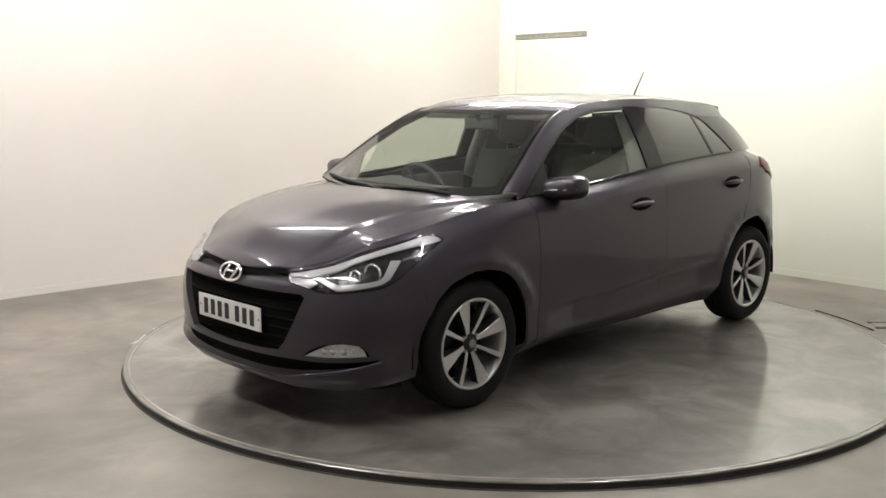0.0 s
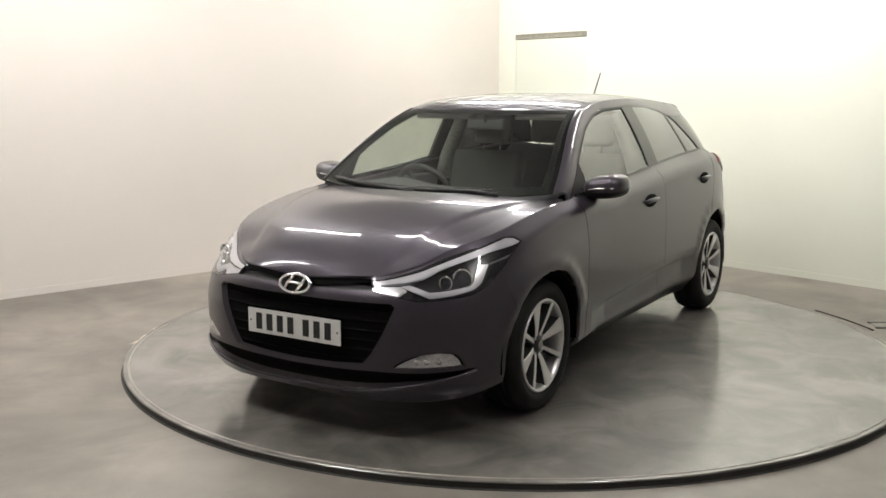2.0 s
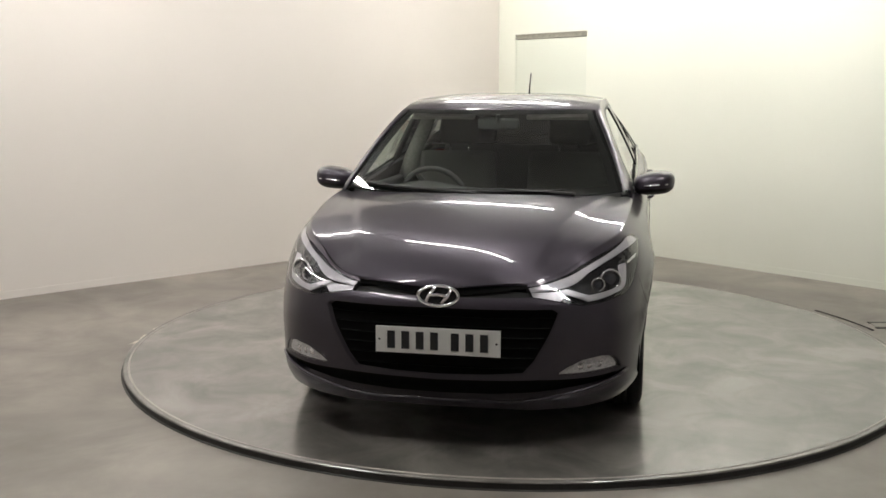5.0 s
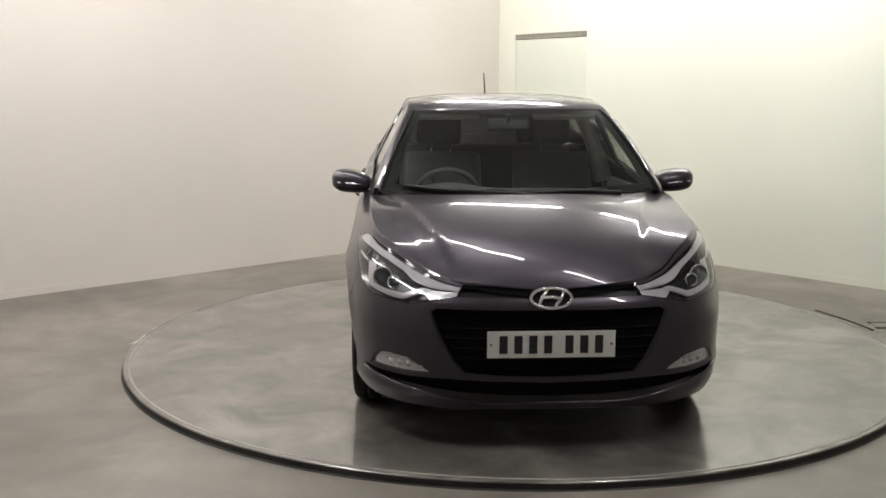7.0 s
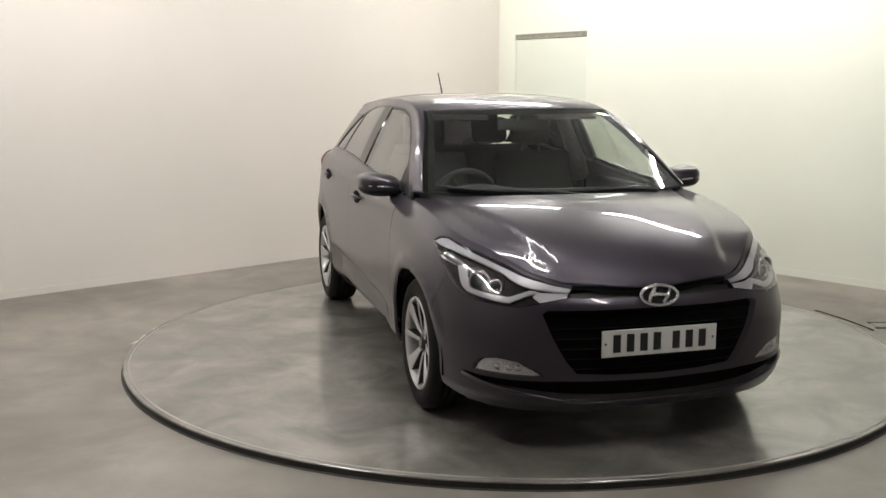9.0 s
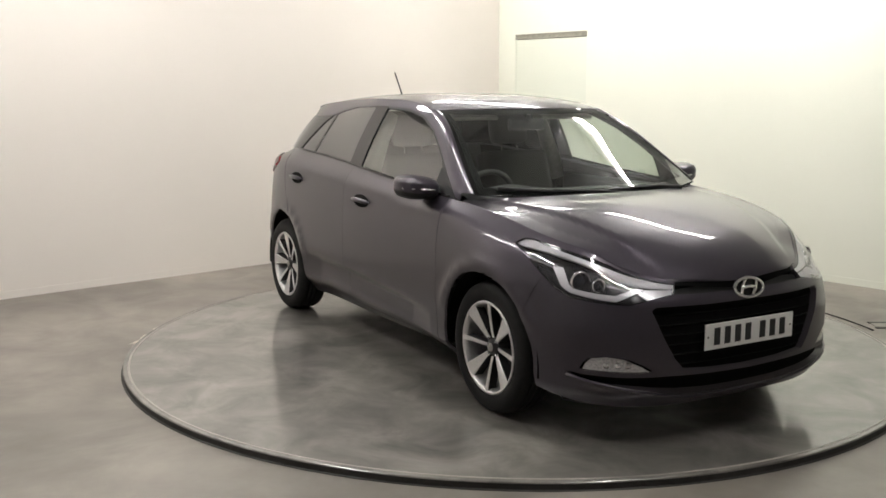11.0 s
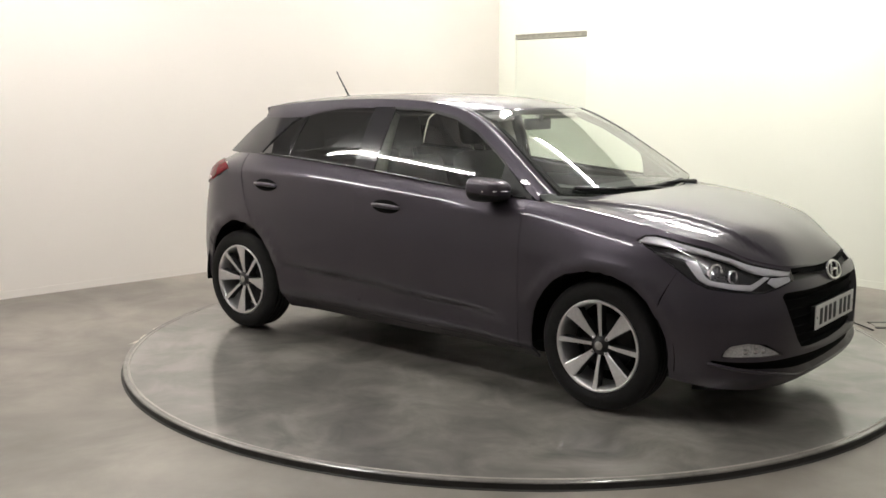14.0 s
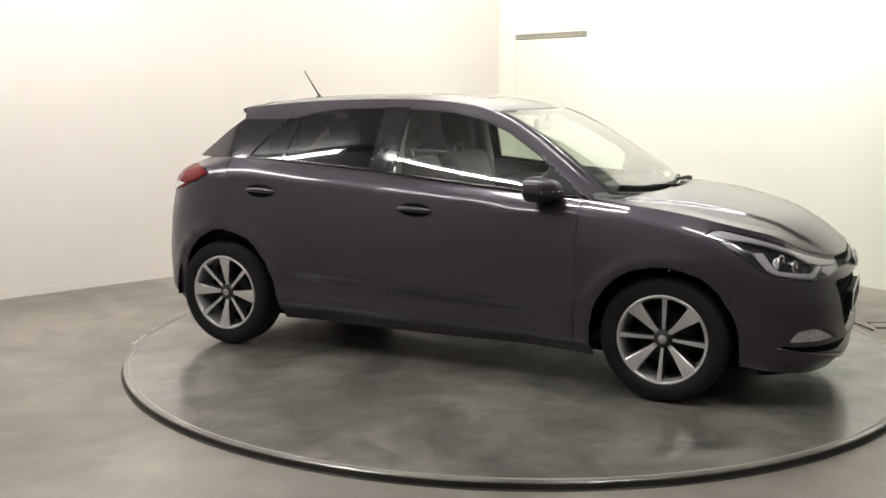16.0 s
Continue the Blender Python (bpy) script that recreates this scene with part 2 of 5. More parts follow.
def turntable():
    ob = tagged(new("turntable"), "round grey steel-topped car turntable with a black rim", "turntable")
    R = 2.2285
    bm = bmesh.new()
    lathe(bm, [(0.0, 0.0), (0.5, 0.0), (1.2, 0.0), (1.9, 0.0), (R - 0.02, 0.0), (R - 0.004, -0.001), (R, -0.004), (R, -0.008)], 160, "Z")
    bmesh.ops.remove_doubles(bm, verts=bm.verts, dist=1e-5)
    part("top_plate", bm, M_PLATE, ob, "stained grey painted steel top")
    bm = bmesh.new()
    lathe(bm, [(R - 0.036, -0.001), (R - 0.035, 0.0015), (R - 0.024, 0.0016), (R - 0.022, -0.001)], 160, "Z")
    bmesh.ops.recalc_face_normals(bm, faces=bm.faces)
    part("edge_band", bm, M_RING, ob, "pale scuffed edge band")
    bm = bmesh.new()
    lathe(bm, [(R - 0.03, -0.008), (R + 0.002, -0.008), (R + 0.003, -0.030), (R + 0.012, -0.034), (R + 0.012, FLOOR_Z - 0.02)], 160, "Z")
    part("rim", bm, M_RUBBER_EDGE, ob, "black rubber rim")
    return ob


def floor_fittings():
    # covered cable trench running away from the turntable
    trench = tagged(new("trench_cover"), "grey steel trench cover between dark gaps in the floor", "floor cover")
    bm = bmesh.new()
    box(bm, 3.35, 0.615, FLOOR_Z + 0.002, 1.96, 0.10, 0.008, bevel=0.001)
    part("cover_plate", bm, M_RING, trench)
    for y in (0.545, 0.690):
        bm = bmesh.new()
        box(bm, 3.35, y, FLOOR_Z + 0.001, 1.98, 0.035, 0.006)
        part("gap_seal", bm, M_RUBBER_EDGE, trench, "dark gap beside the cover")
    bm = bmesh.new()
    pts = []
    for k in range(9):
        a = math.radians(11.5 + 14.5 * k / 8)
        pts.append((2.366 * math.cos(a), 2.366 * math.sin(a), FLOOR_Z + 0.002))
    tube(bm, pts, 0.006, 6)
    tagged(mesh_object("floor_joint", bm, M_RUBBER_EDGE), "dark open joint along the pit ring", "floor joint", kind="structure")
    bm = bmesh.new()
    rows = []
    for k in range(61):
        a = math.radians(100 + 85 * k / 60)
        w = 0.030 + 0.014 * math.sin(k * 1.7) + 0.010 * math.sin(k * 0.63 + 1)
        rows.append([bm.verts.new((q * math.cos(a), q * math.sin(a), FLOOR_Z + h)) for q, h in ((2.243, 0.001), (2.246, 0.005), (2.246 + w, 0.004), (2.250 + w, 0.001))])
    for a, b in zip(rows, rows[1:]):
        for i in range(3):
            bm.faces.new((a[i], b[i], b[i + 1], a[i + 1]))
    bmesh.ops.recalc_face_normals(bm, faces=bm.faces)
    tagged(mesh_object("floor_edging", bm, M_CHIPPED), "pale chipped edging of the turntable pit", "floor edging", kind="structure")
    for name, a, b in (("baseboard_west", P_L, CORNER), ("baseboard_east_near_corner", CORNER, CORNER + DIR_R * (DOOR_A - 0.01)), ("baseboard_east", CORNER + DIR_R * (DOOR_B + 0.01), P_R)):
        m = flat_matrix(Vector((a.x, a.y, 0)), b - a)
        bm = bmesh.new()
        ln = (b - a).length - 0.012
        prism(bm, [(0.0, FLOOR_Z - 0.01), (ln, FLOOR_Z - 0.01), (ln, FLOOR_Z + 0.055), (0.0, FLOOR_Z + 0.055)], 0.0005, 0.006, m)
        bmesh.ops.recalc_face_normals(bm, faces=bm.faces)
        tagged(mesh_object(name, bm, M_WALL_L if "west" in name else M_WALL_R, smooth=False), "low skirting painted like the wall", "baseboard", kind="structure")


build_room()
floor_fittings()
TABLE = turntable()

# ---------------------------------------------------------------- car: body surface
# Car space: x forward from the front axle, y to its left, z up from the plate.
AXLE = Vector((1.1203, -0.0455, 0.0))
CAR = tagged(new("car"), "dark grey metallic five-door hatchback parked on the turntable", "car")


def cpart(name, bm, mat, label="", parent=None, smooth=True):
    ob = mesh_object(name, bm, mat, parent or CAR, label, smooth)
    if parent is None:
        ob.location = AXLE
    return ob


def spline(t, p, q):
    """Natural cubic spline through p at t, taken at q."""
    t, p, q = np.asarray(t, float), np.asarray(p, float), np.asarray(q, float)
    n = len(t)
    h = np.diff(t)
    a = np.zeros((n, n))
    b = np.zeros((n,) + p.shape[1:])
    a[0, 0] = a[-1, -1] = 1
    for i in range(1, n - 1):
        a[i, i - 1], a[i, i], a[i, i + 1] = h[i - 1], 2 * (h[i - 1] + h[i]), h[i]
        b[i] = 6 * ((p[i + 1] - p[i]) / h[i] - (p[i] - p[i - 1]) / h[i - 1])
    m = np.linalg.solve(a, b.reshape(n, -1)).reshape(b.shape)
    k = np.clip(np.searchsorted(t, q) - 1, 0, n - 2)
    ex = (slice(None),) + (None,) * (p.ndim - 1)
    hk, u, w = h[k][ex], (q - t[k])[ex], (t[k + 1] - q)[ex]
    return (m[k] * w ** 3 + m[k + 1] * u ** 3) / (6 * hk) + (p[k] / hk - m[k] * hk / 6) * w + (p[k + 1] / hk - m[k + 1] * hk / 6) * u


def curve(pairs):
    """A smooth function through (x, value) pairs."""
    xs = [a for a, _ in pairs]
    ys = [b for _, b in pairs]
    if xs[0] > xs[-1]:
        xs, ys = xs[::-1], ys[::-1]
    return lambda q: spline(xs, ys, np.clip(np.atleast_1d(np.asarray(q, float)), xs[0], xs[-1]))


def curve1(pairs):
    f = curve(pairs)
    return lambda q: float(f(q)[0])


# half plan from nose centre to tail centre, then how far each level stands inside it and its height
PLAN_X = [0.80, 0.795, 0.77, 0.70, 0.59, 0.36, 0.0, -0.42, -1.0, -1.54, -2.15, -2.57, -2.87, -3.05, -3.16, -3.20]
PLAN_Y = [0.0, 0.20, 0.40, 0.587, 0.722, 0.822, 0.866, 0.860, 0.857, 0.86, 0.863, 0.858, 0.815, 0.71, 0.48, 0.0]
LEVELS = [
    ([0.06, 0.06, 0.06, 0.06, 0.055, 0.050, 0.06, 0.105, 0.120, 0.120, 0.115, 0.08, 0.07, 0.07, 0.06, 0.06],
     [0.165, 0.165, 0.165, 0.16, 0.155, 0.155, 0.165, 0.183, 0.185, 0.185, 0.185, 0.18, 0.20, 0.21, 0.22, 0.22]),
    ([0.0, 0.0, 0.0, 0.0, 0.005, 0.01, 0.015, 0.020, 0.022, 0.022, 0.020, 0.015, 0.01, 0.01, 0.0, 0.0],
     [0.26] * 6 + [0.27, 0.272, 0.285, 0.30, 0.315, 0.31, 0.30, 0.30, 0.30, 0.30]),
    ([0.0, 0.0, 0.0, 0.0, 0.002, 0.004, 0.008, 0.012, 0.014, 0.014, 0.012, 0.008, 0.004, 0.002, 0.0, 0.0],
     [0.38] * 6 + [0.38, 0.385, 0.40, 0.415, 0.415, 0.40, 0.40, 0.40, 0.40, 0.40]),
    ([0.0, 0.0, 0.0, 0.0, 0.0, 0.0, 0.002, 0.003, 0.003, 0.003, 0.002, 0.0, 0.0, 0.0, 0.0, 0.0],
     [0.48] * 6 + [0.50, 0.50, 0.51, 0.52, 0.52, 0.50, 0.50, 0.50, 0.50, 0.50]),
    ([0.012, 0.012, 0.015, 0.022, 0.024, 0.012, 0.002, 0.004, 0.004, 0.004, 0.004, 0.004, 0.006, 0.008, 0.01, 0.01],
     [0.60, 0.60, 0.60, 0.60, 0.61, 0.64, 0.68, 0.70, 0.71, 0.72, 0.74, 0.74, 0.70, 0.66, 0.64, 0.64]),
    ([0.048, 0.048, 0.054, 0.068, 0.076, 0.056, 0.046, 0.032, 0.026, 0.026, 0.030, 0.038, 0.05, 0.06, 0.07, 0.08],
     [0.652, 0.655, 0.66, 0.672, 0.70, 0.765, 0.825, 0.885, 0.916, 0.945, 0.978, 1.0, 1.0, 0.95, 0.93, 0.92]),
    ([0.060, 0.064, 0.085, 0.145, 0.168, 0.130, 0.114, 0.091, 0.090, 0.092, 0.10, 0.120, 0.185, 0.18, 0.17, 0.18],
     [0.675, 0.680, 0.698, 0.736, 0.789, 0.843, 0.913, 0.956, 0.998, 1.046, 1.086, 1.100, 1.078, 1.048, 1.035, 1.030]),
]
NL = len(LEVELS)


def body_rails():
    xy = np.array([PLAN_X, PLAN_Y]).T
    full = np.concatenate([(xy * [1, -1])[:0:-1], xy])
    d = np.r_[0, np.cumsum(np.linalg.norm(np.diff(full, axis=0), axis=1))]
    d -= d[len(xy) - 1]
    e = 1e-3
    tang = (spline(d, full, np.clip(d + e, d[0], d[-1])) - spline(d, full, np.clip(d - e, d[0], d[-1])))
    nrm = np.stack([tang[:, 1], -tang[:, 0]], 1)
    nrm /= np.linalg.norm(nrm, axis=1)[:, None]
    sign = np.sign((nrm * (full - [-1.2, 0])).sum(1))[:, None]
    nrm *= sign
    nrm[[0, -1]] = [-1, 0]
    rails = []
    for off, z in LEVELS:
        o = np.r_[off[:0:-1], off]
        zz = np.r_[z[:0:-1], z]
        rails.append(np.c_[full - nrm * o[:, None], zz])
    return d, np.stack(rails, 1)


RAIL_D, RAIL_P = body_rails()
S_MAX = float(RAIL_D[-1])


def pchip(y, q):
    """Shape-keeping cubic across the levels; y is N x levels x 3, q is N."""
    dl = np.diff(y, axis=1)
    m = np.zeros_like(y)
    a, b = dl[:, :-1], dl[:, 1:]
    ok = a * b > 0
    m[:, 1:-1] = np.where(ok, 2 * a * b / np.where(ok, a + b, 1), 0)
    m[:, 0], m[:, -1] = dl[:, 0], dl[:, -1]
    k = np.clip(np.floor(q).astype(int), 0, y.shape[1] - 2)
    t = (q - k)[:, None]
    i = np.arange(len(q))
    return ((1 + 2 * t) * (1 - t) ** 2 * y[i, k] + t * (1 - t) ** 2 * m[i, k]
            + t * t * (3 - 2 * t) * y[i, k + 1] + t * t * (t - 1) * m[i, k + 1])


def body(sv):
    sv = np.asarray(sv, float).reshape(-1, 2)
    p = pchip(spline(RAIL_D, RAIL_P, np.clip(sv[:, 0], -S_MAX, S_MAX)), np.clip(sv[:, 1], 0, NL - 1))
    # pressed shoulder line, and the scoop above the sill
    x, z = p[:, 0], p[:, 2]
    d = z - (0.866 - 0.050 * x)
    fade = np.clip((-0.30 - x) / 0.5, 0, 1) * np.clip((x + 2.86) / 0.15, 0, 1)
    push = 0.0050 * fade * np.where(d < 0, np.exp(np.minimum(d, 0) / 0.05), np.exp(-np.maximum(d, 0) / 0.012))
    d = z - (0.404 - 0.060 * np.clip(x + 1.4, 0, 1) - 0.042 * np.clip(x + 1.4, -1, 0))
    fade = np.clip((-0.50 - x) / 0.25, 0, 1) * np.clip((x + 2.2) / 0.25, 0, 1)
    push = push - 0.034 * fade * np.where(d > 0, np.exp(-(d / 0.030) ** 2), np.exp(-(d / 0.20) ** 2))
    d = z - (0.279 - 0.0315 * (x + 0.5))
    push = push + 0.008 * fade * np.where(d < 0, np.exp(np.minimum(d, 0) / 0.03), np.exp(-np.maximum(d, 0) / 0.006))
    # wheel arch flares
    for cx, cz, r in ((0.0, 0.30, 0.395), (-2.535, 0.31, 0.405)):
        q = np.hypot(x - cx, z - cz) - r
        push = push + 0.011 * np.exp(-(q / 0.034) ** 2) * np.clip((z - 0.40) / 0.12, 0, 1)
    p[:, 1] += np.sign(p[:, 1]) * push
    return p


def surf_normals(f, uv, eu=0.004, ev=0.015):
    uv = np.asarray(uv, float)
    du = f(uv + [eu, 0]) - f(uv - [eu, 0])
    dv = f(uv + [0, ev]) - f(uv - [0, ev])
    n = np.cross(du, dv)
    return n / np.maximum(np.linalg.norm(n, axis=1)[:, None], 1e-9)


TAB_S, TAB_V = np.meshgrid(np.linspace(0, S_MAX, 900), np.linspace(0, NL - 1, 140), indexing="ij")
TAB = np.c_[TAB_S.ravel(), TAB_V.ravel()]
TAB_P = body(TAB)
TAB_N = surf_normals(body, TAB)
SIDE_OK = np.abs(TAB_P[:, 1]) > 0.35


def locate(kind, a, b):
    """(s, level) of a point of the left half: f (y, z) nose; b (y, z) tail; s (x, z) flank; e (x, level)."""
    if kind == "p":
        return np.array([a, b])
    if kind == "e":
        d = np.abs(TAB_P[:, 0] - a) + 10 * np.abs(TAB[:, 1] - b)
    elif kind == "s":
        d = (TAB_P[:, 0] - a) ** 2 + (TAB_P[:, 2] - b) ** 2 + np.where(SIDE_OK, 0, 9)
    elif kind == "f":
        d = (TAB_P[:, 1] - a) ** 2 + (TAB_P[:, 2] - b) ** 2 + np.where(TAB_P[:, 0] > 0.1, 0, 9)
    else:
        d = (TAB_P[:, 1] - a) ** 2 + (TAB_P[:, 2] - b) ** 2 + np.where(TAB_P[:, 0] < -2.6, 0, 9)
    return TAB[int(np.argmin(d))].copy()


def inside(poly, p):
    x, y = p
    c = False
    n = len(poly)
    for i in range(n):
        x0, y0 = poly[i]
        x1, y1 = poly[(i + 1) % n]
        if (y0 > y) != (y1 > y) and x < (x1 - x0) * (y - y0) / (y1 - y0) + x0:
            c = not c
    return c


def densify(poly, scale, step):
    out = []
    n = len(poly)
    for i in range(n):
        a, b = np.array(poly[i], float), np.array(poly[(i + 1) % n], float)
        k = max(1, int(np.ceil(np.linalg.norm((b - a) * scale) / step)))
        for j in range(k):
            out.append(tuple(a + (b - a) * j / k))
    return out


def inset_poly(poly, scale, g):
    """Move an outline inwards by g metres, to leave half a shut line."""
    p = np.array(poly) * scale
    area = 0.5 * np.sum(p[:, 0] * np.roll(p[:, 1], -1) - np.roll(p[:, 0], -1) * p[:, 1])
    t = np.roll(p, -1, 0) - np.roll(p, 1, 0)
    n = np.stack([-t[:, 1], t[:, 0]], 1)
    n /= np.maximum(np.linalg.norm(n, axis=1)[:, None], 1e-9)
    return [tuple(q) for q in (p + n * g * (1 if area > 0 else -1)) / scale]


def sheet(f, outline, holes=(), scale=(1, 1), step=0.03, gap=0.0013, sink=0.0, flange=0.014, eu=0.004, ev=0.02, close=False):
    """A thin pressed panel on the surface f(u, v): an outline with holes, its edges turned inwards."""
    from_scale = np.array(scale, float)
    outline = inset_poly(densify(outline, from_scale, step * 0.6), from_scale, gap)
    holes = [densify(h, from_scale, step * 0.6) for h in holes]
    pts, edges, loops = [], [], []
    for loop in [outline] + holes:
        k = len(pts)
        pts += [Vector(np.array(q) * from_scale) for q in loop]
        edges += [(k + i, k + (i + 1) % len(loop)) for i in range(len(loop))]
    lo = np.min([q[:] for q in pts[:len(outline)]], axis=0)
    hi = np.max([q[:] for q in pts[:len(outline)]], axis=0)
    ring = np.array([q[:] for q in pts])
    sc_out = [tuple(np.array(q) * from_scale) for q in outline]
    sc_holes = [[tuple(np.array(q) * from_scale) for q in h] for h in holes]
    for gx in np.arange(lo[0] + step / 2, hi[0], step):
        for gy in np.arange(lo[1] + step / 2, hi[1], step):
            if np.min((ring[:, 0] - gx) ** 2 + (ring[:, 1] - gy) ** 2) < (0.4 * step) ** 2:
                continue
            if inside(sc_out, (gx, gy)) and not any(inside(h, (gx, gy)) for h in sc_holes):
                pts.append(Vector((gx, gy)))
    from mathutils.geometry import delaunay_2d_cdt
    vs, _, fs, _, _, _ = delaunay_2d_cdt(pts, edges, [], 0, 1e-6)
    uv = np.array([v[:] for v in vs]) / from_scale
    keep = []
    for t in fs:
        c = sum((vs[i] for i in t), Vector((0, 0))) / len(t)
        if inside(sc_out, c) and not any(inside(h, c) for h in sc_holes):
            keep.append(list(t))
    p = f(uv)
    n = surf_normals(f, uv, eu, ev)
    if np.mean(((p - [-1.2, 0, 0.6]) * n).sum(1)) < 0:
        n = -n
    p = p - n * sink
    k3 = np.array([t[:3] for t in keep])
    if (np.cross(p[k3[:, 1]] - p[k3[:, 0]], p[k3[:, 2]] - p[k3[:, 0]]) * n[k3[:, 0]]).sum() < 0:
        keep = [t[::-1] for t in keep]
    verts, norms = [tuple(q) for q in p], [tuple(q) for q in n]
    if flange:
        count = {}
        for t in keep:
            for i in range(len(t)):
                count[(t[i], t[(i + 1) % len(t)])] = 1
        rim = [(i, j) for i, j in count if (j, i) not in count]
        extra = {}
        for i, j in rim:
            for q in (i, j):
                if q not in extra:
                    extra[q] = len(verts)
                    verts.append(tuple(p[q] - n[q] * flange))
                    norms.append(tuple(n[q]))
        keep += [[j, i, extra[i], extra[j]] for i, j in rim]
        if close:
            keep += [[extra.get(i, i) for i in t][::-1] for t in keep if all(i in extra for i in t)]
    return verts, keep, norms


def panel(name, data, mat, label="", parent=None, mirror=False):
    verts, faces, norms = data
    if mirror:
        verts = [(x, -y, z) for x, y, z in verts]
        norms = [(x, -y, z) for x, y, z in norms]
        faces = [f[::-1] for f in faces]
    me = bpy.data.meshes.new(name)
    me.from_pydata(verts, [], faces)
    me.materials.append(mat)
    for q in me.polygons:
        q.use_smooth = True
    me.normals_split_custom_set_from_vertices(norms)
    me.update()
    ob = new(name, me)
    ob.parent = parent or CAR
    if parent is None:
        ob.location = AXLE
    if label:
        ob["label"] = label
    return ob


WS = (1.0, 0.13)


def sv(points):
    return [tuple(locate(*q)) for q in points]


def both(half):
    """A closed outline across the centre line from its left half, given centre to centre."""
    return half + [(-s, v) for s, v in half[::-1] if abs(s) > 1e-4]


def body_pair(name, outline, mat, label="", **kw):
    d = sheet(body, outline, scale=WS, **kw)
    return panel(name, d, mat, label), panel(name, d, mat, label, mirror=True)


F_ARCH = [(0.355, 0.222), (0.355, 0.31), (0.343, 0.40), (0.312, 0.48), (0.258, 0.558), (0.18, 0.618), (0.093, 0.652), (0.0, 0.663),
          (-0.093, 0.652), (-0.18, 0.618), (-0.258, 0.558), (-0.312, 0.48), (-0.343, 0.40), (-0.355, 0.31), (-0.357, 0.20)]
R_ARCH = [(-2.187, 0.20), (-2.187, 0.31), (-2.20, 0.42), (-2.24, 0.52), (-2.31, 0.61), (-2.40, 0.664), (-2.50, 0.685), (-2.60, 0.68),
          (-2.69, 0.645), (-2.77, 0.585), (-2.825, 0.51), (-2.86, 0.42), (-2.875, 0.32), (-2.885, 0.20)]


def arch(points):
    """Arch points rounded by a spline."""
    n = len(points)
    if n < 3:
        return [("s", x, z) for x, z in points]
    q = spline(np.arange(n), np.array(points), np.linspace(0, n - 1, 3 * (n - 1) + 1))
    return [("s", float(x), float(z)) for x, z in q]


# headlamp outline on the body surface: distance round the body, level
HEAD = [(1.214, 5.20), (1.183, 5.55), (1.131, 5.72), (0.958, 5.76), (0.80, 5.81), (0.669, 5.87), (0.514, 5.83), (0.369, 5.61), (0.387, 4.70),
        (0.514, 4.32), (0.600, 4.10), (0.739, 4.10), (0.865, 4.10), (0.929, 4.23), (1.004, 4.49), (1.096, 4.80)]


def raw(points):
    return [("p", s, v) for s, v in points]


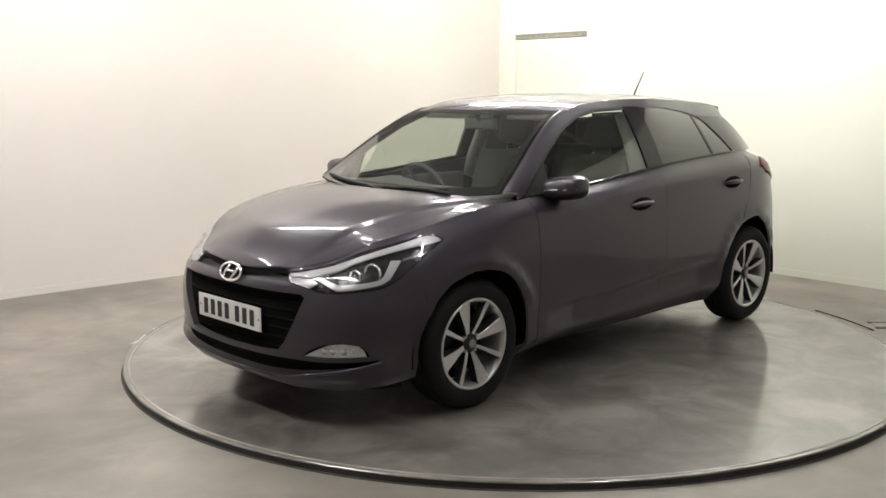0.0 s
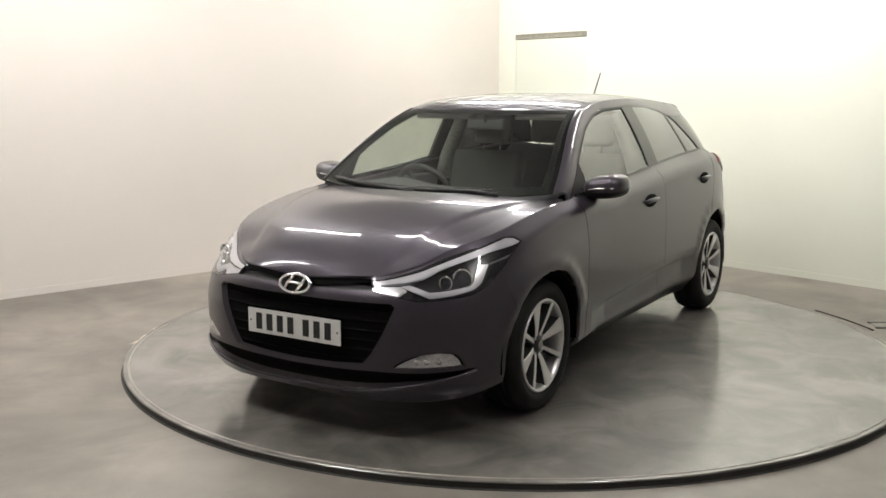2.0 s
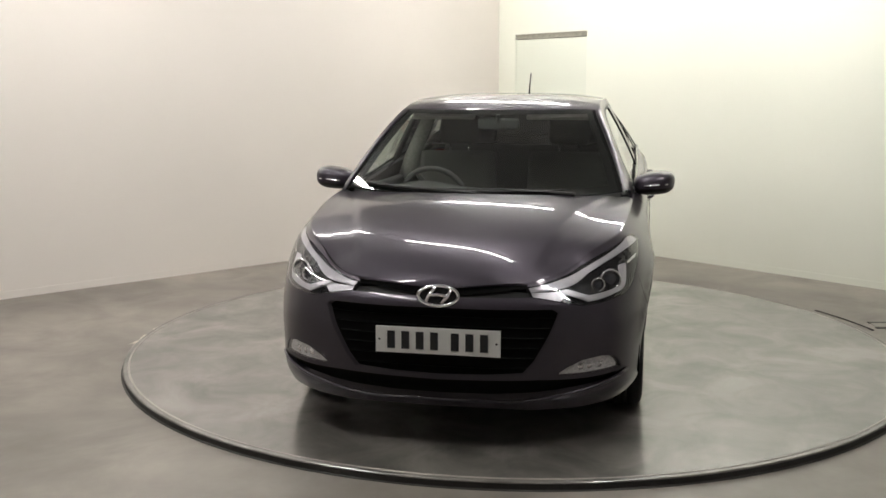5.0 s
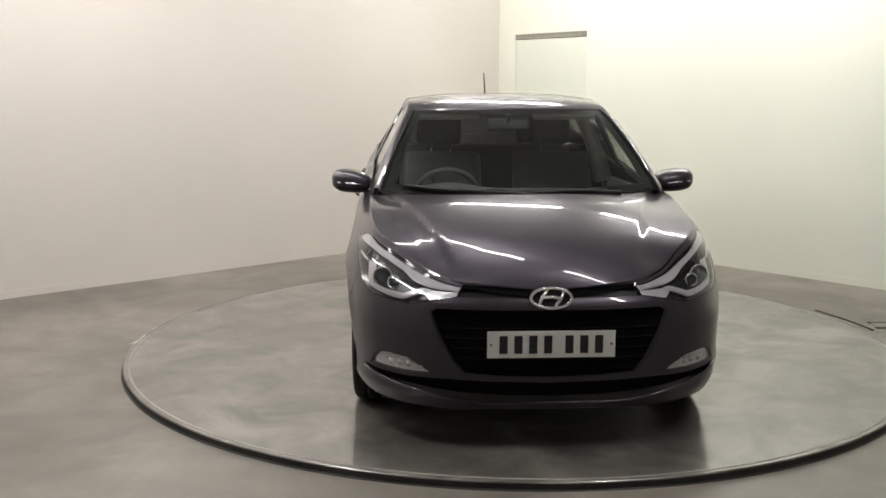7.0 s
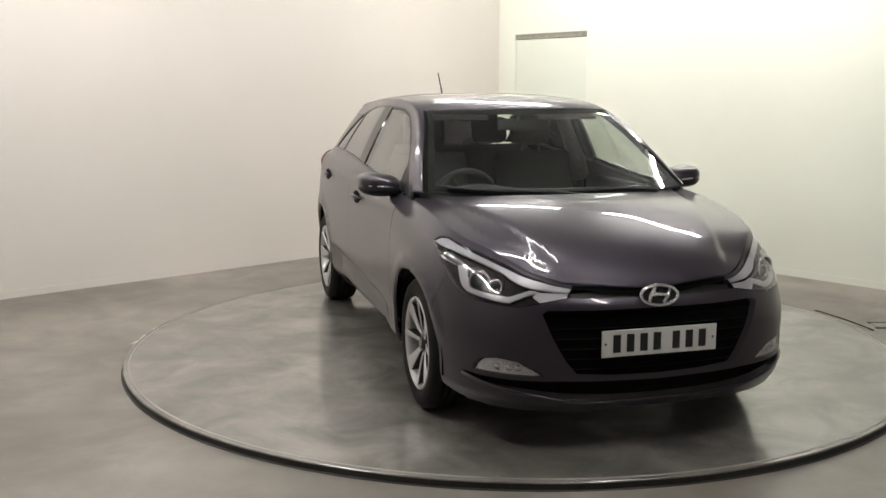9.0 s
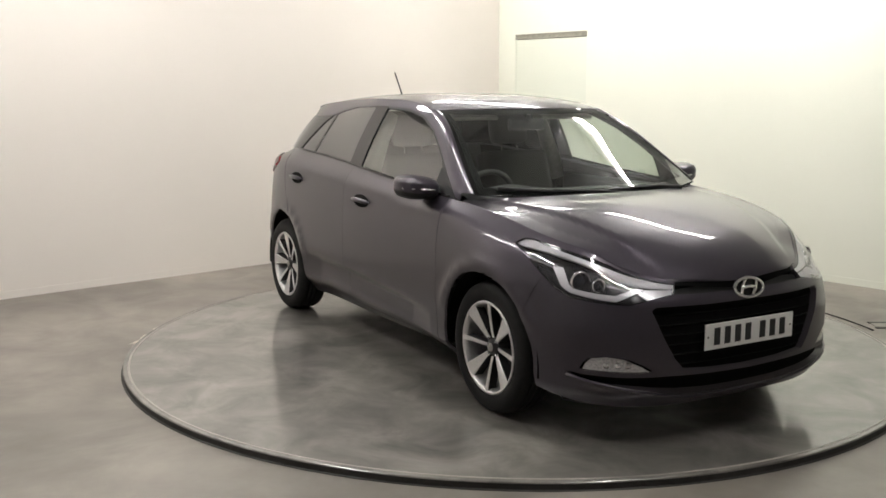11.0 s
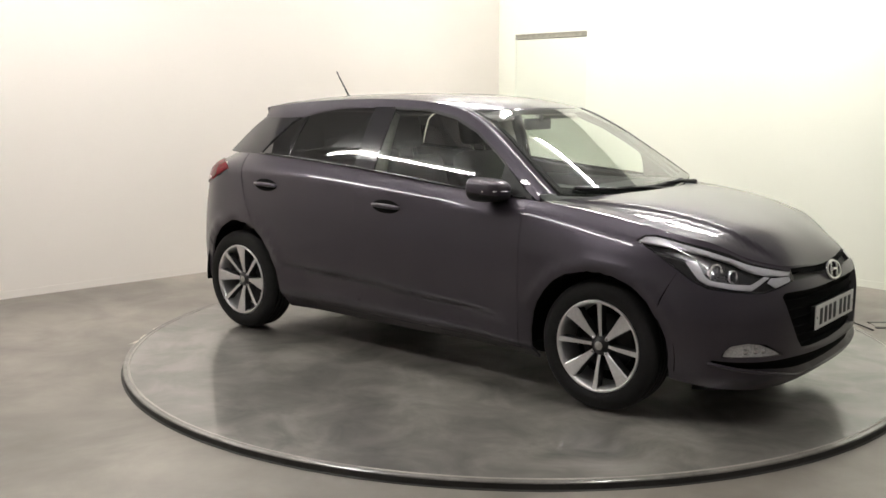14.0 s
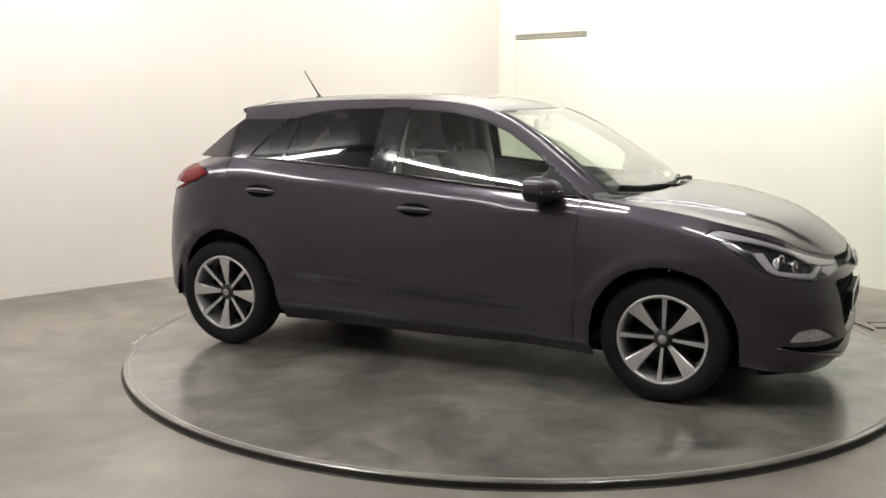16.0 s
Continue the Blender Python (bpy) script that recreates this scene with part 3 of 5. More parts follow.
def lower_body():
    # nose
    half = sv([("f", 0, 0.168), ("f", 0.2, 0.168), ("f", 0.4, 0.166), ("f", 0.55, 0.168), ("s", 0.52, 0.190), ("s", 0.42, 0.207)]
              + arch(F_ARCH[0:4]) + [("s", 0.295, 0.50), ("s", 0.32, 0.58)] + raw(HEAD[8:15][::-1]) + [("f", 0.2, 0.640), ("f", 0, 0.638)])
    half[0], half[-1] = (0.0, half[0][1]), (0.0, half[-1][1])
    grille = both([(0.0, locate("f", 0.001, 0.597)[1])] + sv([("f", 0.25, 0.597), ("f", 0.47, 0.600), ("f", 0.495, 0.585), ("f", 0.40, 0.385), ("f", 0.355, 0.330), ("f", 0.2, 0.320)]) + [(0.0, locate("f", 0.001, 0.317)[1])])
    intake = both([(0.0, locate("f", 0.001, 0.302)[1])] + sv([("f", 0.25, 0.304), ("f", 0.42, 0.312), ("p", 0.50, 1.42), ("p", 0.62, 1.42), ("p", 0.80, 1.48), ("p", 0.845, 1.52), ("p", 0.85, 1.40),
                                                              ("p", 0.78, 1.22), ("f", 0.52, 0.266), ("f", 0.38, 0.232), ("f", 0.2, 0.216)]) + [(0.0, locate("f", 0.001, 0.212)[1])])
    fog = [(0.808, 1.60), (0.795, 1.82), (0.765, 2.06), (0.69, 2.16), (0.60, 2.06), (0.53, 1.80), (0.485, 1.56), (0.60, 1.54)]
    fog_r = [(-s, v) for s, v in fog]
    data = sheet(body, both(half), [grille, intake, fog, fog_r], scale=WS, step=0.028, flange=0.03)
    panel("front_bumper", data, M_PAINT, "dark grey painted front bumper")
    panel("grille", sheet(body, grille, scale=WS, gap=-0.006, sink=0.035, flange=0), M_VOID, "black hexagonal grille mesh")
    panel("lower_intake", sheet(body, intake, scale=WS, gap=-0.006, sink=0.03, flange=0), M_VOID, "black lower air intake")
    # slot under the bonnet's edge
    slot = both([(0.0, locate("f", 0.001, 0.640)[1])] + sv([("f", 0.2, 0.642), ("f", 0.388, 0.650), ("f", 0.392, 0.664), ("f", 0.2, 0.676)]) + [(0.0, NL - 1.02)])
    panel("slot_trim", sheet(body, slot, scale=WS, gap=0, sink=0.02, flange=0), M_BLACK, "black strip behind the badge")
    # flanks
    wing = sv(arch(F_ARCH[3:4]) + [("s", 0.295, 0.50)] + arch(F_ARCH[4:]) + [("s", -0.357, 0.17), ("s", -0.43, 0.172), ("s", -0.43, 0.60), ("s", -0.425, 0.88), ("e", -0.415, 6),
              ("e", -0.30, 6), ("e", -0.15, 6), ("e", 0.0, 6), ("e", 0.13, 6), ("e", 0.24, 6), ("p", 0.97, 6), ("p", 0.80, 6), ("p", 0.669, 6), ("p", 0.514, 6), ("p", 0.375, 6)] + raw(HEAD[:8][::-1]) + raw(HEAD[14:][::-1]) + [("s", 0.315, 0.58)])
    wing = wing[1:]
    body_pair("front_wing", wing, M_PAINT)
    door = sv([("s", -0.4315, 0.232), ("s", -1.0, 0.236), ("s", -1.54, 0.240), ("s", -1.54, 0.60), ("s", -1.54, 0.93), ("e", -1.54, 6), ("e", -1.3, 6), ("e", -1.0, 6), ("e", -0.7, 6), ("e", -0.4165, 6), ("s", -0.4265, 0.88), ("s", -0.4315, 0.60)])
    fd = body_pair("front_door", door, M_PAINT)
    rdoor = sv([("s", -1.5415, 0.240), ("s", -1.9, 0.244), ("s", -2.19, 0.25), ("s", -2.187, 0.31), ("s", -2.20, 0.42), ("s", -2.24, 0.52), ("s", -2.31, 0.61), ("s", -2.38, 0.68), ("s", -2.46, 0.80), ("s", -2.505, 0.92), ("s", -2.53, 1.03), ("e", -2.54, 6), ("e", -2.3, 6), ("e", -1.9, 6), ("e", -1.5415, 6), ("s", -1.5415, 0.93), ("s", -1.5415, 0.60)])
    rd = body_pair("rear_door", rdoor, M_PAINT)
    sill = sv([("s", -0.352, 0.172), ("s", -1.2, 0.172), ("s", -2.187, 0.178), ("s", -2.187, 0.246), ("s", -1.54, 0.236), ("s", -1.0, 0.232), ("s", -0.43, 0.228), ("s", -0.352, 0.23)])
    body_pair("sill", sill, M_PAINT)
    quarter = sv([("s", -2.315, 0.613), ("s", -2.385, 0.68), ("s", -2.465, 0.80), ("s", -2.51, 0.92), ("s", -2.535, 1.03), ("e", -2.545, 6), ("e", -2.7, 6), ("e", -2.85, 6), ("e", -2.90, 6), ("s", -2.90, 1.036), ("s", -2.80, 1.052), ("s", -2.715, 1.040), ("s", -2.655, 1.003), ("s", -2.74, 0.960), ("s", -2.86, 0.918), ("s", -2.97, 0.880), ("s", -2.96, 0.62), ("s", -2.87, 0.58)]
                 + arch(R_ARCH[4:11])[::-1])
    body_pair("rear_quarter_panel", quarter, M_PAINT)
    lamp = sv([("s", -2.66, 1.003), ("s", -2.74, 0.964), ("s", -2.86, 0.923), ("s", -2.97, 0.885), ("b", 0.60, 0.89), ("b", 0.585, 1.01), ("s", -2.90, 1.032), ("s", -2.80, 1.048), ("s", -2.72, 1.036)])
    tail = body_pair("tail_lamp", lamp, M_RED, "red tail lamp with a clear lower lens", sink=-0.008)
    clear = sv([("s", -2.84, 0.935), ("s", -2.965, 0.892), ("b", 0.66, 0.895), ("b", 0.655, 0.935), ("s", -2.93, 0.950)])
    d = sheet(body, clear, scale=WS, gap=0.001, sink=-0.011, flange=0.006)
    for owner, mir in zip(tail, (False, True)):
        panel("clear_lens", d, M_SILVER, "clear reversing lens", owner, mir)
    rear = sv([("b", 0, 0.225), ("b", 0.3, 0.225), ("b", 0.6, 0.22), ("s", -2.95, 0.205), ("s", -2.885, 0.205), ("s", -2.875, 0.32), ("s", -2.86, 0.42), ("s", -2.83, 0.50), ("s", -2.875, 0.575), ("s", -2.965, 0.615), ("b", 0.6, 0.60), ("b", 0.3, 0.60), ("b", 0, 0.60)])
    rear[0], rear[-1] = (S_MAX, rear[0][1]), (S_MAX, rear[-1][1])
    d = sheet(body, rear, scale=WS, gap=0.0005)
    panel("rear_bumper", d, M_PAINT)
    panel("rear_bumper", d, M_PAINT, mirror=True)
    gate = sv([("b", 0, 0.605), ("b", 0.3, 0.605), ("b", 0.6, 0.605), ("s", -2.967, 0.62), ("s", -2.975, 0.88), ("b", 0.60, 0.885), ("b", 0.58, 1.00), ("e", -2.985, 6), ("e", -3.03, 6), ("b", 0, 1.028)])
    gate[0], gate[-1] = (S_MAX, gate[0][1]), (S_MAX, NL - 1)
    d = sheet(body, gate, scale=WS, gap=0.0005)
    panel("tailgate", d, M_PAINT)
    panel("tailgate", d, M_PAINT, mirror=True)
    # near-black sheet added to keep the shut lines shaded, open at the wheels
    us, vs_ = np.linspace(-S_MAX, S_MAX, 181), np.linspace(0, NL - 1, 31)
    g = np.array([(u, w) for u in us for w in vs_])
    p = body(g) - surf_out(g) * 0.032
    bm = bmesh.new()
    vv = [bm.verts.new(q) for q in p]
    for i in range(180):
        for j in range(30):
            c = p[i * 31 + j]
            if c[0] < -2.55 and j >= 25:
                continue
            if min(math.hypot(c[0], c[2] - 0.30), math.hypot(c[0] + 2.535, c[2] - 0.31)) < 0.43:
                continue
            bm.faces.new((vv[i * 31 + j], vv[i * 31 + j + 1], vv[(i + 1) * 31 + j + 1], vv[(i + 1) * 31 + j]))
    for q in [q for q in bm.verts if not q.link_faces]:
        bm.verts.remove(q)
    cpart("gap_backing", bm, M_VOID, "black sheet added behind the panels to put shade in the shut lines")
    bm = bmesh.new()
    box(bm, -1.25, 0, 0.20, 3.4, 1.30, 0.05, bevel=0.01)
    cpart("underbody", bm, M_VOID, "black underbody", smooth=False)
    for x0, zc in ((0.0, 0.30), (-2.535, 0.31)):
        for sgn in (1, -1):
            bm = bmesh.new()
            prof = [(0.30, 0.55 * sgn), (0.385, 0.55 * sgn), (0.385, 0.735 * sgn), (0.385, 0.815 * sgn)]
            rows = []
            for k in range(25):
                a = math.radians(-6 + 192 * k / 24)
                rows.append([bm.verts.new((x0 + r * math.cos(a), h, zc + r * math.sin(a))) for r, h in prof])
            for a, b in zip(rows, rows[1:]):
                for i in range(3):
                    bm.faces.new((a[i], b[i], b[i + 1], a[i + 1]))
            cpart("wheel_arch_liner", bm, M_VOID, "black wheel arch liner")
    return fd, rd, fog


def surf_out(uv):
    """Outward normals of the body surface."""
    return OUT_SIGN * surf_normals(body, uv)


_probe = np.array([[2.5, 3.0]])
OUT_SIGN = 1.0 if surf_normals(body, _probe)[0][1] > 0 else -1.0


# ---------------------------------------------------------------- car: upper body
BELT_Z = curve([(-0.2, 0.94), (-0.42, 0.956), (-1.0, 0.998), (-1.54, 1.046), (-2.15, 1.086), (-2.57, 1.102), (-2.9, 1.100)])
BELT_Y = curve([(-0.2, 0.750), (-0.42, 0.762), (-1.0, 0.765), (-1.54, 0.766), (-2.15, 0.760), (-2.57, 0.738), (-2.9, 0.612)])
RAIL_Z = curve([(-0.36, 0.960), (-0.55, 1.105), (-0.75, 1.252), (-0.90, 1.336), (-1.05, 1.388), (-1.25, 1.417), (-1.55, 1.428), (-1.9, 1.424), (-2.3, 1.402), (-2.6, 1.370), (-2.75, 1.345)])
ROOF_Z = curve([(-0.90, 1.366), (-0.97, 1.392), (-1.12, 1.428), (-1.32, 1.451), (-1.6, 1.463), (-1.9, 1.460), (-2.3, 1.440), (-2.55, 1.412), (-2.75, 1.376)])


def flank(xz):
    """Side of the cabin over (x, z)."""
    xz = np.asarray(xz, float).reshape(-1, 2)
    x, z = xz[:, 0], xz[:, 1]
    d = z - BELT_Z(x)
    t = np.clip((-1.6 - x) / 1.0, 0, 1)
    k = 1 + 0.50 * t * t * (3 - 2 * t)
    return np.stack([x, BELT_Y(x) - k * (0.41 * d + 0.30 * d * np.abs(d)), z], 1)


def flank_pair(name, outline, mat, label="", parents=None, **kw):
    d = sheet(flank, outline, eu=0.004, ev=0.004, **kw)
    a = panel(name, d, mat, label)
    b = panel(name, d, mat, label, mirror=True)
    return a, b


def belt(x, up=0.0):
    return (x, float(BELT_Z(x)[0]) + up)


def rail(x, up=0.0):
    return (x, float(RAIL_Z(x)[0]) + up)


def edge_w(w):
    """Outer edge of windscreen from base to top, beside the pillar."""
    w = np.atleast_1d(np.asarray(w, float))
    x = -0.385 - 0.595 * w
    p = flank(np.stack([x, RAIL_Z(x)], 1))
    p[:, 0] += 0.085 * (1 - 0.80 * w)
    p[:, 1] -= 0.036
    p[:, 2] += 0.006
    return p


def screen(uw):
    uw = np.asarray(uw, float).reshape(-1, 2)
    u, w = uw[:, 0], uw[:, 1]
    e = edge_w(w)
    xc = -0.150 - 0.775 * w
    zc = 0.955 + 0.421 * w + 0.016 * 4 * w * (1 - w)
    a = np.abs(u)
    return np.stack([xc + (e[:, 0] - xc) * a ** 2.3, e[:, 1] * u, zc + (e[:, 2] - zc) * a ** 2.6], 1)


def roof(uw):
    """Roof skin: u across, w from windscreen to tail."""
    uw = np.asarray(uw, float).reshape(-1, 2)
    u, w = uw[:, 0], uw[:, 1]
    xe = -0.975 - 1.600 * w
    e = flank(np.stack([xe, RAIL_Z(xe)], 1))
    xc = -0.925 - 1.735 * w
    zc = ROOF_Z(xc)
    a = np.abs(u)
    x = xc + (xe - xc) * a ** 2.2
    return np.stack([x, (e[:, 1] - 0.004) * u, zc + (e[:, 2] + 0.002 - zc) * a ** 3.4], 1)


def tail_glass(uw):
    uw = np.asarray(uw, float).reshape(-1, 2)
    u, w = uw[:, 0], uw[:, 1]
    a = np.abs(u)
    xc, zc = -2.635 - 0.270 * w, 1.345 - 0.315 * w
    xe, ze = -2.565 - 0.305 * w, 1.325 - 0.235 * w
    ye = 0.490 + 0.10 * w
    return np.stack([xc + (xe - xc) * a ** 2.2, ye * u, zc + (ze - zc) * a ** 2], 1)


_edge = body(np.array([locate("e", q, NL - 1.0) for q in (-0.42, -0.2, 0.0, 0.134, 0.25, 0.36, 0.46, 0.56, 0.65, 0.695)]))
EDGE_Y = curve([(float(q[0]), float(q[1])) for q in _edge] + [(0.78, 0.385)])
EDGE_Z = curve([(float(q[0]), float(q[2]) + 0.001) for q in _edge] + [(0.78, 0.655)])
NOSE_Z = curve([(-0.42, 0.984), (-0.06, 0.975), (0.13, 0.955), (0.29, 0.921), (0.44, 0.877), (0.59, 0.813), (0.68, 0.745), (0.72, 0.702), (0.742, 0.668), (0.80, 0.56)])


def bonnet_surf(xy):
    xy = np.asarray(xy, float).reshape(-1, 2)
    x, y = xy[:, 0], np.abs(xy[:, 1])
    ye, ze, zc = EDGE_Y(x), EDGE_Z(x), NOSE_Z(x)
    z = zc + (ze - zc) * (y / ye) ** 2.6
    # pressed crease that fans out from the badge to the pillars
    yc = 0.415 + 0.296 * (0.54 - x)
    t = np.clip((y - yc) / 0.045 + 0.5, 0, 1)
    fade = np.clip((0.70 - x) / 0.15, 0, 1)
    z = z - 0.009 * fade * t * t * (3 - 2 * t) * np.clip((ye - y) / 0.09, 0, 1)
    return np.stack([x, xy[:, 1], z], 1)


def upper_body():
    # bonnet over (x, y)
    half = [(-0.090, 0.0), (-0.105, 0.20), (-0.155, 0.40), (-0.245, 0.58), (-0.37, 0.735)]
    top = body(np.array([(s, NL - 1.0) for s in np.linspace(float(locate("e", -0.37, 6)[0]), 0.0, 26)]))
    half += [(float(q[0]), float(q[1]) - 0.003) for q in top[1:-1]] + [(float(top[-1][0]), 0.0)]
    outline = half + [(x, -y) for x, y in half[::-1] if abs(y) > 1e-6]
    panel("bonnet", sheet(bonnet_surf, outline, eu=0.004, ev=0.004, gap=0.003, step=0.018, flange=0.02), M_PAINT, "dark grey bonnet with pressed creases")
    # lowered copy in unlit black, added so the bonnet's gap stays dark
    panel("bonnet_gap_backing", sheet(lambda q: bonnet_surf(q) - [0, 0, 0.022], outline, eu=0.004, ev=0.004, gap=-0.004, step=0.06, flange=0), M_VOID, "black sheet added under the bonnet to put shade in its edge gap")
    # scuttle
    sc = [(-0.088, 0.0), (-0.103, 0.2), (-0.153, 0.4), (-0.243, 0.58), (-0.36, 0.72), (-0.44, 0.72), (-0.33, 0.58), (-0.25, 0.4), (-0.20, 0.2), (-0.185, 0.0)]
    out = sc + [(x, -y) for x, y in sc[8:0:-1]]
    panel("scuttle", sheet(lambda q: bonnet_surf(q) - [0, 0, 0.022], out, eu=0.004, ev=0.004, gap=0, flange=0), M_VOID, "black plastic scuttle panel")
    # glass
    full = [(-0.965, 0.01), (0.965, 0.01), (0.965, 0.985), (-0.965, 0.985)]
    ws = panel("windscreen", sheet(screen, full, scale=(0.7, 0.8), eu=0.01, ev=0.01, gap=0, flange=0.006), M_WS, "clear windscreen glass")
    band = [(-0.998, 0.0), (0.998, 0.0), (0.998, 0.999), (-0.998, 0.999)]
    hole = [(-0.912, 0.085), (0.912, 0.085), (0.912, 0.935), (-0.912, 0.935)]
    panel("windscreen_border", sheet(screen, band, [hole], scale=(0.7, 0.8), eu=0.01, ev=0.01, gap=0, sink=0.008, flange=0), M_VOID, "black band round the windscreen", ws)
    full = [(-1, 0.004), (1, 0.004), (1, 0.995), (-1, 0.995)]
    panel("roof", sheet(roof, full, scale=(0.6, 2.0), eu=0.01, ev=0.005, gap=0, flange=0.02), M_PAINT, "dark grey painted roof")
    panel("rear_window", sheet(tail_glass, [(-0.96, 0.03), (0.96, 0.03), (0.96, 0.98), (-0.96, 0.98)], scale=(0.6, 0.35), eu=0.01, ev=0.01, gap=0, flange=0.006), M_PRIVACY, "dark tinted rear window")
    # pillar and roof rail
    ws_ = np.linspace(0, 1, 24)
    e = edge_w(ws_)
    x = -0.385 - 0.595 * ws_
    o = flank(np.stack([x, RAIL_Z(x)], 1))
    rows = []
    for t in np.linspace(0, 1, 7):
        mid = o * (1 - t) + e * t
        mid = mid + np.array([0.006, 0.004, 0.006]) * (4 * t * (1 - t))
        rows.append(mid)
    for sgn in (1, -1):
        bm = bmesh.new()
        vv = [[bm.verts.new((q[0], q[1] * sgn, q[2])) for q in r] for r in rows]
        for a, b in zip(vv, vv[1:]):
            for i in range(len(a) - 1):
                bm.faces.new((a[i], a[i + 1], b[i + 1], b[i]) if sgn < 0 else (a[i], b[i], b[i + 1], a[i + 1]))
        cpart("windscreen_pillar", bm, M_PAINT)
    dlo = [(-0.40, 0.960), (-0.56, 1.076), (-0.69, 1.174), (-0.86, 1.278), (-1.03, 1.346), (-1.20, 1.378), (-1.53, 1.389), (-1.88, 1.380), (-2.07, 1.354), (-2.20, 1.325), (-2.29, 1.318), (-2.50, 1.316)]
    ring = [rail(q) for q in np.linspace(-0.375, -2.575, 40)]
    side = ring + [(-2.555, 1.318)] + dlo[::-1] + [belt(-0.375)]
    flank_pair("roof_rail", side, M_PAINT, step=0.025, gap=0.0)
    # side windows with their black surrounds
    sail = [belt(-0.41, 0.001), (-0.56, 1.070), (-0.62, 1.116), belt(-0.62)]
    flank_pair("mirror_sail", sail, M_BLACK, "black triangle at the foot of the pillar", gap=0.001)
    fw = [belt(-0.625, 0.004), (-0.625, 1.112), (-0.69, 1.161), (-0.86, 1.264), (-1.03, 1.332), (-1.20, 1.365), (-1.455, 1.375), (-1.465, 1.2), belt(-1.47, 0.004)]
    flank_pair("front_side_window", fw, M_SIDE_GLASS, "lightly tinted front side window", gap=0.001, sink=0.006, flange=0.004)
    fs = [(-0.56, 1.070), (-0.625, 1.112), (-0.69, 1.161), (-0.86, 1.264), (-1.03, 1.332), (-1.20, 1.365), (-1.455, 1.375), (-1.455, 1.388), (-1.20, 1.377), (-1.03, 1.345), (-0.86, 1.277), (-0.69, 1.173)]
    flank_pair("window_seal", fs, M_BLACK, "black rubber seal over the front side window", gap=0.0003, step=0.02)
    bp = [belt(-1.47), (-1.465, 1.2), (-1.455, 1.388), (-1.60, 1.387), (-1.615, 1.2), belt(-1.62)]
    flank_pair("door_pillar", bp, M_GLOSS_BLACK, "gloss black pillar between the doors", gap=0.0, step=0.02)
    rw = [belt(-1.62, 0.004), (-1.615, 1.2), (-1.60, 1.385), (-1.88, 1.377), (-2.06, 1.351), (-2.19, 1.320), (-2.255, 1.285), (-2.35, 1.18), belt(-2.41, 0.004)]
    flank_pair("rear_side_window", rw, M_PRIVACY, "dark privacy glass rear side window", gap=0.001, sink=0.006, flange=0.004)
    dv = [belt(-2.175, 0.0), (-2.145, 1.328), (-2.167, 1.324), belt(-2.197, 0.0)]
    flank_pair("window_divider", dv, M_GLOSS_BLACK, "black bar dividing the rear side glass", gap=0.0, step=0.02, sink=0.003, flange=0.008)
    cp = [belt(-2.42, 0.0), (-2.36, 1.18), (-2.265, 1.285), (-2.205, 1.322), (-2.29, 1.316), (-2.50, 1.314), (-2.555, 1.316), (-2.64, 1.255), (-2.74, 1.175), (-2.85, 1.098)]
    flank_pair("rear_pillar", cp, M_GLOSS_BLACK, "gloss black rear pillar cover", gap=0.001)
    for sgn in (1, -1):
        bm = bmesh.new()
        tube(bm, [(q, float(BELT_Y(q)[0]) * sgn + 0.004 * sgn, float(BELT_Z(q)[0]) + 0.004) for q in np.linspace(-0.45, -2.42, 30)], 0.007, 6)
        cpart("belt_moulding", bm, M_GLOSS_BLACK, "black moulding under the side windows")
    # roof spoiler
    bm = bmesh.new()
    rows = []
    for u in np.linspace(-1, 1, 25):
        a, b = roof([(u, 0.93)])[0], roof([(u, 0.998)])[0]
        tip = b + np.array([-0.035, 0, -0.004])
        rows.append([bm.verts.new(q) for q in (a + [0, 0, 0.003], b + [0, 0, 0.004], tip, tip + [0.004, 0, -0.022], b + [0.06, 0, -0.050])])
    for a, b in zip(rows, rows[1:]):
        for i in range(4):
            bm.faces.new((a[i], a[i + 1], b[i + 1], b[i]))
    cpart("roof_spoiler", bm, M_PAINT, "dark grey spoiler over the rear window")


